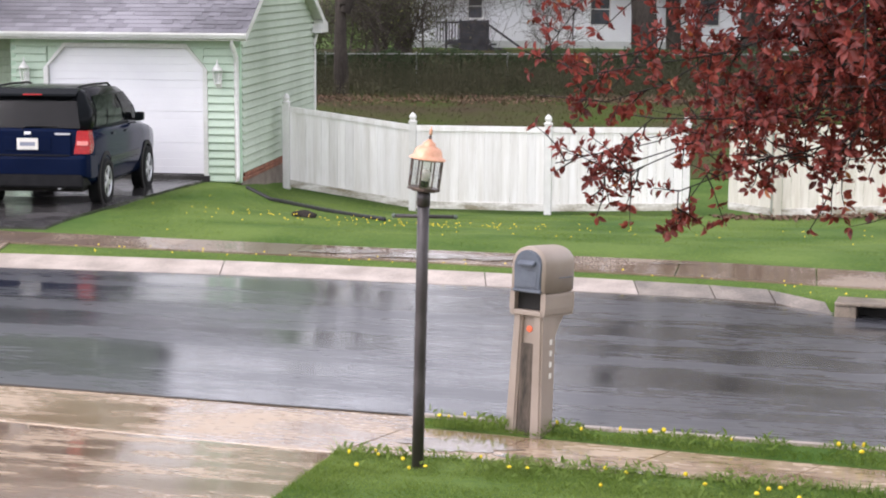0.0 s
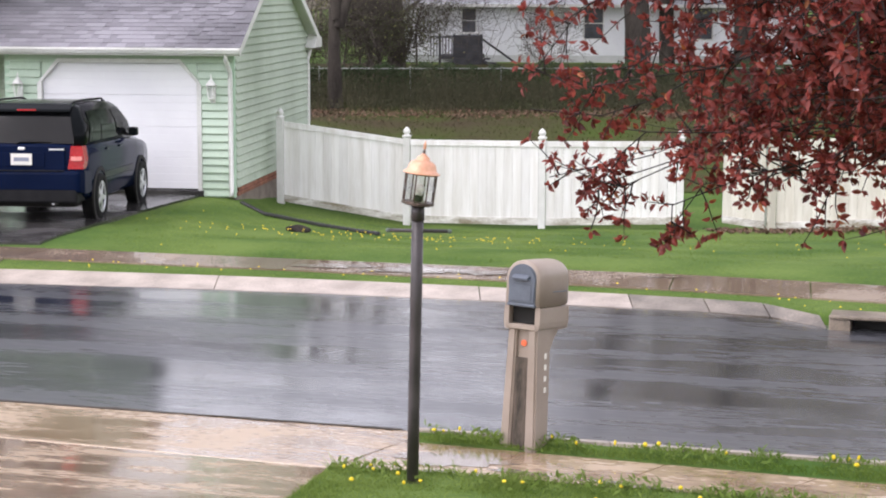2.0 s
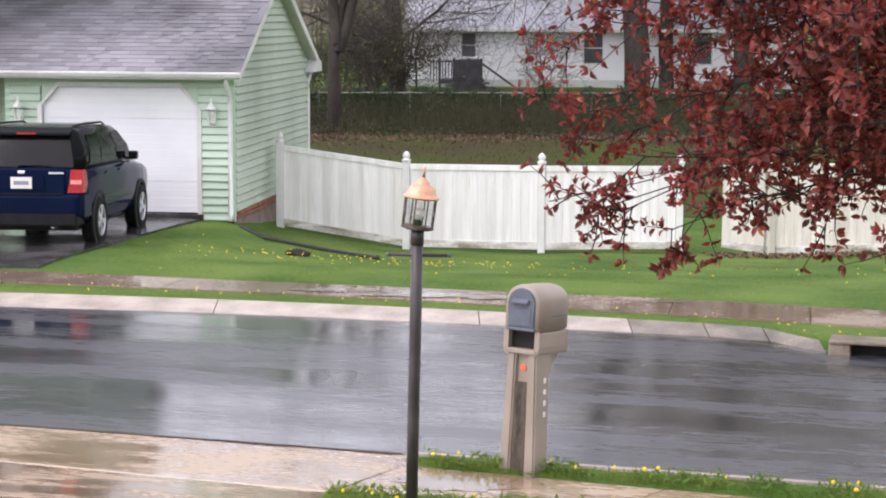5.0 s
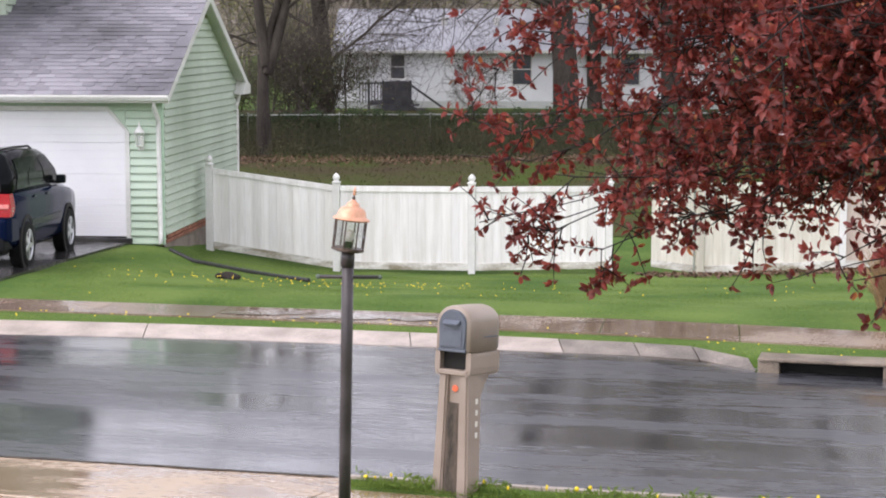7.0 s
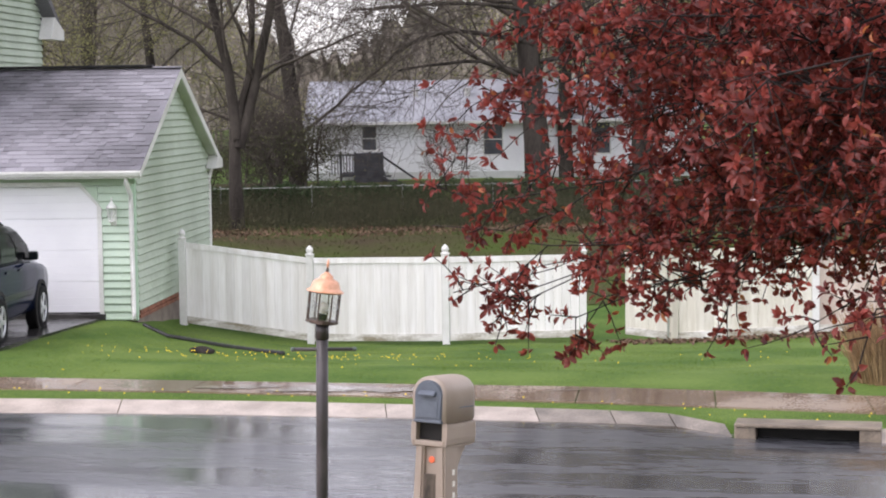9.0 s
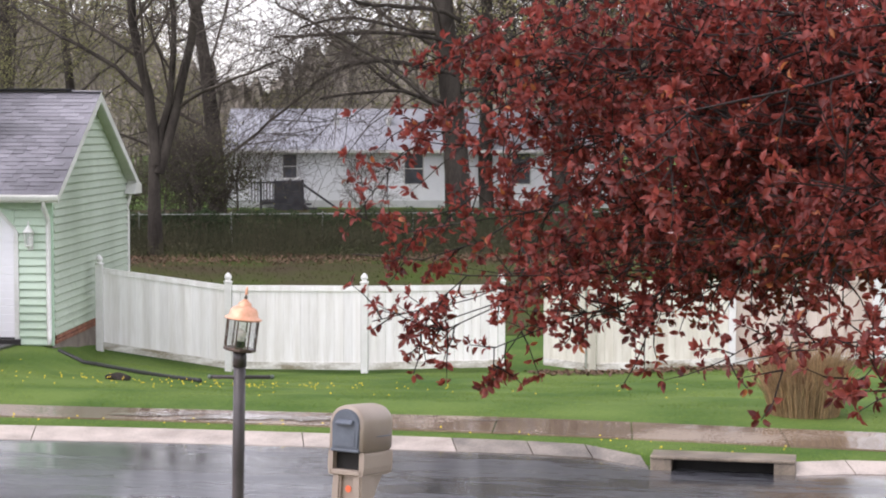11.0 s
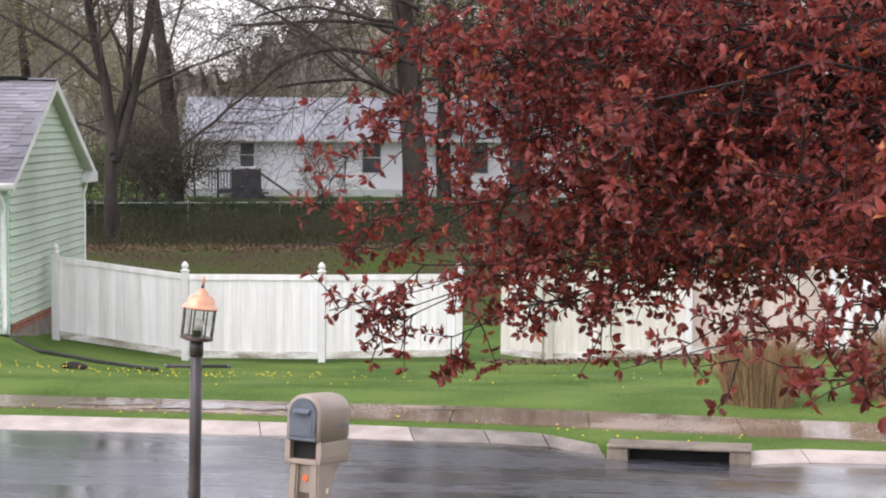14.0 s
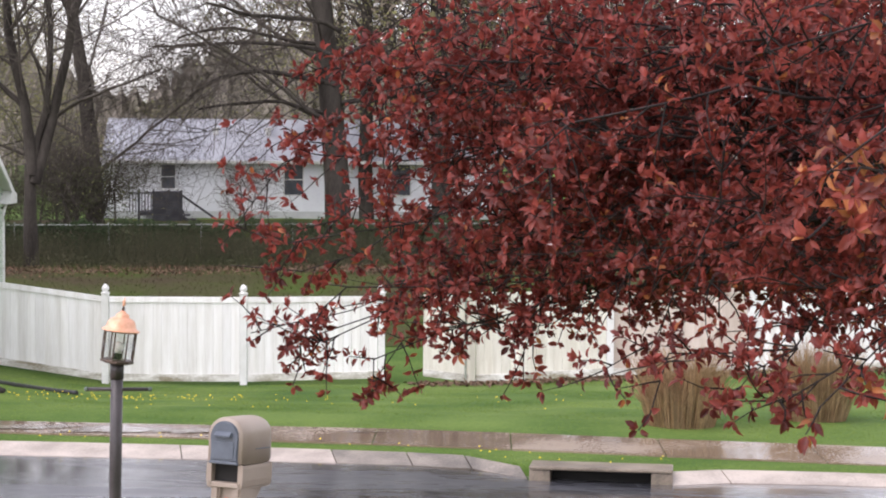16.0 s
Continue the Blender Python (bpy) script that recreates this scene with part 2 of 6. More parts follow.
def tube(bm, pts, radii, sides=8, cap=True):
    """A round tube along points; radii one or one each."""
    pts = [Vector(p) for p in pts]
    if not hasattr(radii, "__len__"):
        radii = [radii] * len(pts)
    rings = []
    for i, p in enumerate(pts):
        d = (pts[min(i + 1, len(pts) - 1)] - pts[max(i - 1, 0)]).normalized()
        a = d.cross(Vector((0, 0, 1)) if abs(d.z) < 0.9 else Vector((1, 0, 0))).normalized()
        b = d.cross(a)
        rings.append([bm.verts.new(p + radii[i] * (math.cos(k * math.tau / sides) * a + math.sin(k * math.tau / sides) * b)) for k in range(sides)])
    for r, q in zip(rings, rings[1:]):
        for k in range(sides):
            bm.faces.new((r[k], r[(k + 1) % sides], q[(k + 1) % sides], q[k]))
    if cap:
        bm.faces.new(rings[0]), bm.faces.new(rings[-1])


def tubed(*a, **k):
    bm = bmesh.new()
    tube(bm, *a, **k)
    return bm


def lathe(bm, prof, sides=24, m=None, cap=True):
    """Turn a profile of (radius, z) about z."""
    rings = []
    for r, z in prof:
        rings.append([bm.verts.new((r * math.cos(k * math.tau / sides), r * math.sin(k * math.tau / sides), z)) for k in range(sides)])
    for r, q in zip(rings, rings[1:]):
        for k in range(sides):
            bm.faces.new((r[k], r[(k + 1) % sides], q[(k + 1) % sides], q[k]))
    if cap:
        bm.faces.new(rings[0]), bm.faces.new(rings[-1])
    if m is not None:
        bmesh.ops.transform(bm, matrix=m, verts=[v for r in rings for v in r])


def prism(bm, poly, axis, a, b):
    """A flat outline pushed out along an axis from a to b. poly: the two other coordinates in order."""
    def at(p, w):
        q = list(p)
        q.insert("xyz".index(axis), w)
        return q
    lo = [bm.verts.new(at(p, a)) for p in poly]
    hi = [bm.verts.new(at(p, b)) for p in poly]
    n = len(poly)
    bm.faces.new(lo), bm.faces.new(hi[::-1])
    for i in range(n):
        bm.faces.new((lo[i], lo[(i + 1) % n], hi[(i + 1) % n], hi[i]))

INLET = mat("stained_inlet_concrete", (0.12, 0.095, 0.070), (0.30, 0.245, 0.185), 0.35, 3, 40, 0.2)
VINYL_TAN = mat("pinkish_tan_vinyl", (0.55, 0.45, 0.38), (0.70, 0.60, 0.53), 0.45, 1.4, 10, 0.05, vary=0.06, stretch=(2.5, 2.5, 0.35))
DULL = mat("dull_grey_rail", (0.24, 0.245, 0.235), (0.38, 0.385, 0.375), 0.7, 3, 40, 0)
TAIL_PALE = mat("pale_red_lens", (0.75, 0.20, 0.18), (0.85, 0.32, 0.28), 0.15, 25, 60, 0.1)
POSTWHITE = mat("white_fence_post", (0.70, 0.69, 0.66), (0.82, 0.81, 0.79), 0.4, 2, 20, 0.04)
VINYL_FOOT = mat("mud_splashed_vinyl", (0.26, 0.22, 0.15), (0.80, 0.78, 0.74), 0.5, 1.6, 14, 0.06, stretch=(1.2, 1.2, 4))
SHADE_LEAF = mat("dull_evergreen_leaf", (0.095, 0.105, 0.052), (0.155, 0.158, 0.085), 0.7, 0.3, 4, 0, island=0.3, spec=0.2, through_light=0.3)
KERBDARK = mat("weathered_kerb", (0.09, 0.075, 0.060), (0.28, 0.235, 0.19), 0.35, 2.5, 40, 0.25)

# ---- ground, road, kerbs, walks ----


def near_edge(x):
    return 14.53 - 0.31 * x


def notch(x, deep):
    """How far the kerb steps out into the street round the storm inlet."""
    return deep * float(np.interp(x, [3.75, 4.26, 5.68, 6.3, 8.0], [0.0, 1.0, 1.0, 0.5, 0.0]))


def far_lo(x):
    x = max(-12.0, min(14.0, x))
    return 20.85 - 0.265 * x - 0.012 * x * x - notch(x, 0.60)


def far_hi(x):
    x = max(-12.0, min(14.0, x))
    return 21.40 - 0.285 * x - 0.013 * x * x - notch(x, 0.66)


def walk_lo(x):
    return float(np.interp(x, [-30, -5, -2.35, -0.28, 1.06, 2.9, 4.14, 5.6, 7.0, 40], [31.0, 23.35, 22.65, 22.05, 21.6, 20.95, 20.5, 19.9, 19.3, 6.0]))


def walk_hi(x):
    return float(np.interp(x, [-30, -5, -1.0, 1.76, 3.05, 4.35, 6.2, 7.4, 40], [31.8, 24.25, 23.12, 22.38, 22.05, 21.6, 20.85, 20.4, 7.2]))


def land(x, y):
    """The height of the ground beyond the far kerb."""
    zf = float(np.interp(x, [-4.2, -3.1, -2.5, -0.1, 6.5, 12, 30], [-0.15, -0.2, -0.54, -0.92, -0.92, -0.68, -0.4]))
    top = 0.07
    a = 24.3 - 0.285 * max(-12, min(14, x))
    if y < a:
        return top
    if y < 34:
        return top + (zf - top) * (y - a) / (34 - a)
    return float(np.interp(y, [34, 50, 76, 90], [zf, -0.42, 0.30, 0.35]))


def sheet(name, xs, rows, material, label, category="", kind="structure", thick=0.0):
    """A surface over columns xs and rows of functions (y, z) of x."""
    bm = bmesh.new()
    grid = [[bm.verts.new((x, *r(x))) for x in xs] for r in rows]
    for g, h in zip(grid, grid[1:]):
        for i in range(len(xs) - 1):
            bm.faces.new((g[i], g[i + 1], h[i + 1], h[i]))
    if thick:
        r = bmesh.ops.extrude_face_region(bm, geom=list(bm.faces))
        bmesh.ops.translate(bm, vec=(0, 0, -thick), verts=[v for v in r["geom"] if isinstance(v, bmesh.types.BMVert)])
    return solid(name, bm, material, label, category, kind, smooth=not thick)


FAR_XS = [-3000, -600, -150, -60, -30] + [-20 + 0.25 * i for i in range(169)] + [30, 60, 150, 600, 3000]
rows = [lambda x, y=y: (y, -0.12) for y in (-3000, -300, -40, -10, 0, 5)]
rows += [lambda x: (min(8.0, near_edge(max(-30, min(30, x))) - 4), -0.12), lambda x: (far_lo(x) + 0.1, -0.12), lambda x: (far_hi(x) - 0.05, -0.03), lambda x: (far_hi(x) + 0.002, 0.055)]
for k in range(1, 41):
    rows.append(lambda x, k=k: (far_hi(x) + (36 - far_hi(x)) * (k / 40), land(x, far_hi(x) + (36 - far_hi(x)) * (k / 40)) + 0.03 * noise.noise((x * 0.7, k * 0.35, 0)) * min(1, k / 8) - 0.01))
for y in (37, 38.5, 40, 43, 46, 49, 52, 56, 60, 68, 76, 90, 130, 300, 900, 4000):
    rows.append(lambda x, y=y: (y, land(x, y) + 0.05 * noise.noise((x * 0.4, y * 0.3, 3))))
ground = sheet("ground", FAR_XS, rows, LAWN, "green spring lawn ground reaching to the distance", "ground")

ROAD_XS = [-400, -100, -40] + [-20 + i for i in range(47)] + [40, 100, 400]


def clampx(f):
    return lambda x: f(max(-40, min(40, x)))


near_c = clampx(near_edge)
road = sheet("road", ROAD_XS, [lambda x: (near_c(x) - 0.03, 0.0), lambda x: ((near_c(x) * 2 + far_lo(x)) / 3, 0.035), lambda x: ((near_c(x) + far_lo(x) * 2) / 3, 0.035), lambda x: (far_lo(x) + 0.02, 0.0)],
             ASPHALT, "wet dark asphalt street with shiny streaks", "road", thick=0.11)


def slab_run(name, label, category, xs, lo, hi, zlo, zhi, material, depth=0.12, gap=0.012, bevel=0.008, joint=None):
    """A run of separate slabs between two edge lines, under one empty thing."""
    run = thing(name, pose(0, 0, 0), label, category, kind="structure")
    for a, b in zip(xs, xs[1:]):
        bm = bmesh.new()
        n = max(1, int((b - a) / 0.8))
        cols = [a + gap / 2 + (b - a - gap) * i / n for i in range(n + 1)]
        sk = 0.0 if joint is None else joint
        top = [[bm.verts.new((x, f(x), z)) for x in cols] for f, z in ((lo, zlo), (hi, zhi))]
        bot = [[bm.verts.new((v.co.x, v.co.y, v.co.z - depth)) for v in r] for r in top]
        if sk:
            for v in top[1] + bot[1]:
                v.co.x += sk
                v.co.y += hi(v.co.x) - hi(v.co.x - sk)
        for i in range(n):
            bm.faces.new((top[0][i], top[0][i + 1], top[1][i + 1], top[1][i]))
            bm.faces.new((bot[0][i], bot[1][i], bot[1][i + 1], bot[0][i + 1]))
            bm.faces.new((top[0][i], bot[0][i], bot[0][i + 1], top[0][i + 1]))
            bm.faces.new((top[1][i], top[1][i + 1], bot[1][i + 1], bot[1][i]))
        bm.faces.new((top[0][0], top[1][0], bot[1][0], bot[0][0]))
        bm.faces.new((top[0][-1], bot[0][-1], bot[1][-1], top[1][-1]))
        if bevel:
            es = [e for e in bm.edges if e.verts[0] in top[0] + top[1] and e.verts[1] in top[0] + top[1] and len(e.link_faces) == 2 and e.calc_face_angle(0) > 1]
            bmesh.ops.bevel(bm, geom=es, offset=bevel, segments=1, affect="EDGES")
        part("slab", bm, material, run)
    return run


# far rolled kerb, in lengths between its joints; open at the storm inlet
KJ = [-40, -21, -17.4, -13.8, -10.2, -6.1, -2.3, 0.75, 2.4]
far_kerb = slab_run("far_kerb", "pale concrete rolled kerb along the far edge of the street", "kerb", KJ, lambda x: far_lo(x), lambda x: far_hi(x), 0.005, 0.075, KERB)
far_kerb_dark = slab_run("far_kerb", "stained dark kerb length beside the storm inlet", "kerb", [2.4, 3.2, 3.8, 4.26], lambda x: far_lo(x), lambda x: far_hi(x), 0.005, 0.075, KERBDARK)
far_kerb_on = slab_run("far_kerb", "pale concrete rolled kerb beyond the storm inlet", "kerb", [5.66, 6.3, 8.2, 11.5, 15, 19, 24, 40], lambda x: far_lo(x), lambda x: far_hi(x), 0.005, 0.085, KERB)
far_walk = slab_run("far_sidewalk", "wet brown concrete sidewalk with puddles across the street", "pavement", [-16, -12.5, -9.2, -7.2, -4.95, -3.1, -1.6, -0.1, 1.4, 2.9, 4.4, 6.0, 7.6, 9.2, 10.8, 12.4, 14, 17, 20, 30], walk_lo, walk_hi, 0.082, 0.088, WALK, joint=0.22)

# storm inlet
inlet = thing("storm_inlet", pose(4.96, 18.62, -0.03, 0, 0, -18), "concrete storm drain inlet with a dark slot in the kerb", "drain", kind="structure")
part("top_slab", boxed((-0.74, -0.02, 0.150), (0.74, 0.36, 0.188), 0.012), INLET, inlet, "stained concrete top slab")
for x0, x1 in ((-0.74, -0.52), (0.52, 0.74)):
    part("side_block", boxed((x0, 0.0, -0.1), (x1, 0.35, 0.149), 0.012), INLET, inlet)
# throat and floor are coloured black to stand for shade in the inlet
part("throat", boxed((-0.519, 0.25, -0.11), (0.519, 0.35, 0.148)), DARK, inlet, "back of the inlet, black for the shade inside")
part("floor", boxed((-0.519, 0.04, -0.11), (0.519, 0.249, 0.004)), DARK, inlet)

# near side
near_kerb = slab_run("near_kerb", "thin weathered concrete kerb edge beside the grass strip", "kerb", [0.04, 1.5, 3.2, 5.0, 7.5, 10, 14, 20, 40], lambda x: near_edge(x) - 0.16, lambda x: near_edge(x) - 0.035, 0.045, 0.03, KERB)


def nwalk_hi(x):
    return 14.12 - 0.372 * x


def nwalk_lo(x):
    return 13.22 - 0.30 * x if x > 0.2 else 13.16 - 0.25 * (x - 0.2)


near_walk = slab_run("near_sidewalk", "wet tan concrete sidewalk slabs with a sheen", "pavement", [-0.575, 0.35, 1.36, 2.4, 3.4, 4.4, 5.6, 7.0], nwalk_lo, nwalk_hi, 0.0, 0.0, CONCRETE, joint=0.5)
# own driveway: apron by the street and slabs behind a joint
drive = thing("driveway", pose(0, 0, 0), "wet tan concrete driveway reflecting the sky", "driveway", kind="structure")


def quad_slab(name, pts, parent, material, depth=0.12, z=0.0):
    bm = bmesh.new()
    prism(bm, pts, "z", z - depth, z)
    es = [e for e in bm.edges if all(abs(v.co.z - z) < 1e-5 for v in e.verts)]
    bmesh.ops.bevel(bm, geom=es, offset=0.008, segments=1, affect="EDGES")
    return part(name, bm, material, parent)


def apron(x):
    return 13.36 - 0.36 * (x + 0.6)


quad_slab("slab", [(-12.0, apron(-12.0)), (-0.6, apron(-0.6)), (-0.085, 14.15), (0.035, 14.105), (0.035, near_edge(0.035) - 0.045), (-12.0, near_edge(-12.0) - 0.05)], drive, CONCRETE)


def near_z(x, y):
    """The near side rises from the walk towards the viewer's house."""
    return 0.093 * max(0.0, 13.122 - 0.36 * x - y)


upper_slab = quad_slab("slab", [(-14.2, 6.0), (-1.85, 6.0), (-0.6, apron(-0.6) - 0.022), (-12.0, apron(-12.0) - 0.022)], drive, CONCRETE)
for v in upper_slab.data.vertices:
    if v.co.z > -0.06:
        v.co.z += 0.093 * (13.122 - 0.36 * v.co.x - v.co.y)

verge = sheet("near_verge", [0.05 + 0.25 * i for i in range(80)], [lambda x: (nwalk_hi(x) + 0.01, -0.02), lambda x: ((nwalk_hi(x) + near_edge(x)) / 2, 0.03 + 0.015 * noise.noise((x * 3, 0, 0))), lambda x: (near_edge(x) - 0.165, 0.02)], LAWN, "grass strip with dandelions beside the street", "grass")
bed = bmesh.new()
g = []
for i in range(32):
    row = []
    for j in range(40):
        u = j / 39
        ytop = nwalk_lo(-0.62 + (4.0 + i * 0.3 - 13.2) * 0.17 + u * u * 14) - 0.03
        y = 4.0 + (ytop - 4.0) * i / 31
        xl = -0.62 + (y - 13.2) * 0.17
        x = xl + u * u * 14
        y = min(y, nwalk_lo(x) - 0.03)
        row.append(bed.verts.new((x, y, 0.02 + 0.02 * noise.noise((x * 2, y * 2, 0)) + near_z(x, y))))
    g.append(row)
g.insert(0, [bed.verts.new((v.co.x, v.co.y - 0.6, -0.14)) for v in g[0]])
for a, b in zip(g, g[1:]):
    for i in range(39):
        bed.faces.new((a[i], a[i + 1], b[i + 1], b[i]))
near_lawn = solid("near_lawn", bed, LAWN, "near lawn of long spring grass with dandelions", "grass", "structure", smooth=True)
# far drive to the garage
fd = bmesh.new()


def drive_row(y):
    l = float(np.interp(y, [23.2, 24.6, 28.0, 32.6], [-9.4, -9.1, -8.6, -7.9]))
    r = float(np.interp(y, [23.2, 24.75, 27.6, 31.9], [-5.10, -4.92, -4.45, -3.66]))
    return [(l + (r - l) * k / 8, y + 0.10 * (8 - k) / 8 * 4, land(r, y) + 0.035) for k in range(9)]


prev = None
for k in range(15):
    r = [fd.verts.new(p) for p in drive_row(24.62 + (31.95 - 24.62) * k / 14)]
    if prev:
        for q in range(8):
            fd.faces.new((prev[q], prev[q + 1], r[q + 1], r[q]))
    prev = r
r = bmesh.ops.extrude_face_region(fd, geom=list(fd.faces))
bmesh.ops.translate(fd, vec=(0, 0, -0.08), verts=[v for v in r["geom"] if isinstance(v, bmesh.types.BMVert)])
far_drive = solid("far_driveway", fd, DRIVE, "wet dark asphalt driveway in front of the garage", "driveway", "structure")

far_apron = slab_run("far_apron", "brown wet concrete driveway apron between kerb and sidewalk", "driveway", [-13, -9.2, -5.14], lambda x: far_hi(x) + 0.01, lambda x: walk_lo(x) - 0.01, 0.08, 0.088, WALK)

back_yard = sheet("back_yard", [-22 + 1.0 * k for k in range(54)], [lambda x, y=y: (y, land(x, y) + 0.02 + 0.05 * noise.noise((x * 0.4, y * 0.3, 3))) for y in (38.6, 40, 43, 46, 49, 52, 56, 60, 68, 76)], ROUGHLAND, "mossy brown rough ground at the back of the yard", "ground")

crack = sheet("street_seam", [-14 + 0.12 * k for k in range(117)], [lambda x: (near_edge(x) - 0.055 - 0.05 * max(0, noise.noise((x * 2.1, 0, 5))), 0.006), lambda x: (near_edge(x) - 0.02 + 0.035 * noise.noise((x * 3.1, 4, 5)), 0.007)], JOINT, "dark ragged seam between driveway and street", "seam")
soil = sheet("soil_edge", [-0.5 + 0.1 * k for k in range(76)], [lambda x: (nwalk_lo(x) - 0.10 - 0.05 * noise.noise((x * 4, 0, 1)), 0.034), lambda x: (nwalk_lo(x) - 0.012, 0.006)], JOINT, "dark soil edge between lawn and walk", "soil")


# ---- standing rain water: thin ragged sheets on the walks ----


def puddles(label, spots, surface, seed):
    """Ragged sheets of water, each (x, y, half length, half width, turn), a few millimetres over the surface."""
    rnd = random.Random(seed)
    for rank, (x, y, a, b, turn) in enumerate(spots):
        bm = bmesh.new()
        c, s, ph = math.cos(radians(turn)), math.sin(radians(turn)), rnd.uniform(0, 50)
        rim = []
        for k in range(40):
            w = math.tau * k / 40
            f = 1 + 0.6 * noise.noise((math.cos(w) * 1.6 + ph, math.sin(w) * 1.6, 0)) + 0.35 * noise.noise((math.cos(w) * 5 + ph, math.sin(w) * 5, 3))
            u, v = a * f * math.cos(w), b * f * math.sin(w)
            px, py = x + u * c - v * s, y + u * s + v * c
            rim.append(bm.verts.new((px, py, surface(px, py) + 0.0008 * rank)))
        mid = bm.verts.new((x, y, surface(x, y) + 0.0008 * rank))
        for k in range(40):
            bm.faces.new((mid, rim[k], rim[(k + 1) % 40]))
        solid("puddle", bm, FILM, label, "water", "structure")


def on_walk(x, y):
    return 0.0925


def midwalk(x, f):
    return walk_lo(x) + (walk_hi(x) - walk_lo(x)) * f


puddles("rain puddle shining on the far sidewalk", [(x, midwalk(x, f), a, b, -4) for x, f, a, b in
        ((-0.9, 0.5, 0.5, 0.16), (0.1, 0.45, 0.6, 0.22), (0.95, 0.5, 0.40, 0.16), (3.0, 0.75, 0.3, 0.04))], on_walk, 5)
puddles("thin rain water on the near sidewalk", [(0.32, 13.60, 0.38, 0.20, -20), (0.30, 13.12, 0.30, 0.08, -24), (0.75, 13.2, 0.22, 0.05, -24), (1.5, 12.85, 0.3, 0.06, -24)], lambda x, y: 0.0045, 6)

# ---- green garage and house ----
GR = -8.2
house = thing("green_house", pose(-3.05, 32.0, -0.14, 0, 0, GR), "pale green clapboard house with attached garage and grey shingle roof", "house")
GW, GD, EH = 4.02, 6.3, 2.66   # width, depth, eave height over the corner's ground
body = bmesh.new()
# garage shell: walls with thickness, the door opening left open
DX0, DX1, DZ = -3.38, -0.64, 2.29
box(body, (-0.62, 0.02, 0.0), (-0.03, 0.16, EH))
box(body, (-GW, 0.02, 0.0), (DX0 - 0.02, 0.16, EH))
box(body, (DX0 - 0.02, 0.02, DZ + 0.02), (-0.62, 0.16, EH))
box(body, (-0.17, 0.16, 0.0), (-0.03, GD, EH + 0.05))
box(body, (-GW, GD - 0.15, 0.0), (-0.17, GD, EH + 0.05))
part("wall", body, SIDING, house)


def clap(length, h=0.134):
    """One lapped siding board along +x, its foot proud."""
    bm = bmesh.new()
    prism(bm, [(0.0, 0.016), (-0.014, 0.014), (-0.044, 0.0), (-0.046, 0.014), (-0.014, h - 0.014), (0.0, h - 0.014)], "x", 0, length)
    return bm


PITCH = 0.134
cl_r = finish("clapboard", clap(0.60), SIDING)
cl_l = finish("clapboard", clap(0.62), SIDING)
cl_t = finish("clapboard", clap(GW - 0.02), SIDING)
for k in range(20):
    z = 0.02 + k * PITCH
    if z < DZ - 0.02:
        part_of("clapboard", cl_r, house, pose(-0.63, 0.018, z))
        part_of("clapboard", cl_l, house, pose(-GW, 0.018, z))
    else:
        part_of("clapboard", cl_t, house, pose(-GW, 0.018, z))
# side wall boards up into the gable; the ridge is half way back
RIDGE, RISE = 3.05, 1.58
for k in range(34):
    z = 0.16 + k * PITCH
    a, b = 0.14, GD
    if z > EH + 0.02:
        f = (z + PITCH - EH) / RISE
        if f >= 0.97:
            break
        a, b = RIDGE * f - 0.05, GD - (GD - RIDGE) * f + 0.05
    bm = clap(b - a)
    part("clapboard", bm, SIDING_GREYER, house, m=pose(-0.028, a, z, 0, 0, 90))
bm = bmesh.new()
prism(bm, [(0.0, EH), (GD, EH), (RIDGE, EH + RISE)], "x", -0.15, -0.035)
part("gable_wall", bm, SIDING_GREYER, house)
# corner boards, brick foot, slab edge
for x, y in ((-0.075, -0.012), (-GW - 0.02, -0.012)):
    part("corner_board", boxed((x, y, 0.0), (x + 0.09, y + 0.028, EH - 0.02), 0.004), TRIM_GREEN, house)
part("corner_board", boxed((-0.03, 0.016, 0.0), (0.004, 0.11, EH - 0.02), 0.004), TRIM_GREEN, house)
part("footing", boxed((-0.16, 0.1, -0.5), (-0.018, GD - 0.01, 0.04)), mat("grey_footing", (0.18, 0.14, 0.12), (0.28, 0.23, 0.2), 0.8, 3, 30, 0.2), house)
bricks = [finish("brick", boxed((0, 0, 0), (0.05 - row * 0.02, 0.195, 0.062), 0.004), BRICK) for row in range(2)]
for row in range(2):
    for k in range(24):
        part_of("brick", bricks[row], house, pose(-0.028, 0.16 + k * 0.205 + row * 0.1, 0.015 + row * 0.072))
part("slab", boxed((DX0 - 0.1, -0.05, 0.0), (DX1 + 0.1, 0.5, 0.12), 0.01), DRIVE, house, "dark wet garage threshold")
# garage door: four ribbed sections with chamfered upper corners of the frame
door = part("garage_door", boxed((DX0, 0.09, 0.125), (DX1, 0.10, DZ)), DOORWHITE, house, "white ribbed overhead garage door, closed")
sec = (DZ - 0.135) / 4
for k in range(4):
    z0, z1 = 0.13 + k * sec, 0.13 + (k + 1) * sec - 0.005
    prof = [(0.089, z1), (0.089, z0), (0.058, z0), (0.0555, z0 + 0.004)]
    for j in range(1, 4):
        z = z0 + (z1 - z0) * j / 4
        prof += [(0.0555, z - 0.007), (0.0585, z - 0.003), (0.0585, z + 0.003), (0.0555, z + 0.007)]
    prof += [(0.0555, z1 - 0.004), (0.058, z1)]
    bm = bmesh.new()
    prism(bm, prof, "x", DX0 + 0.005, DX1 - 0.005)
    part("door_section", bm, DOORWHITE, door)
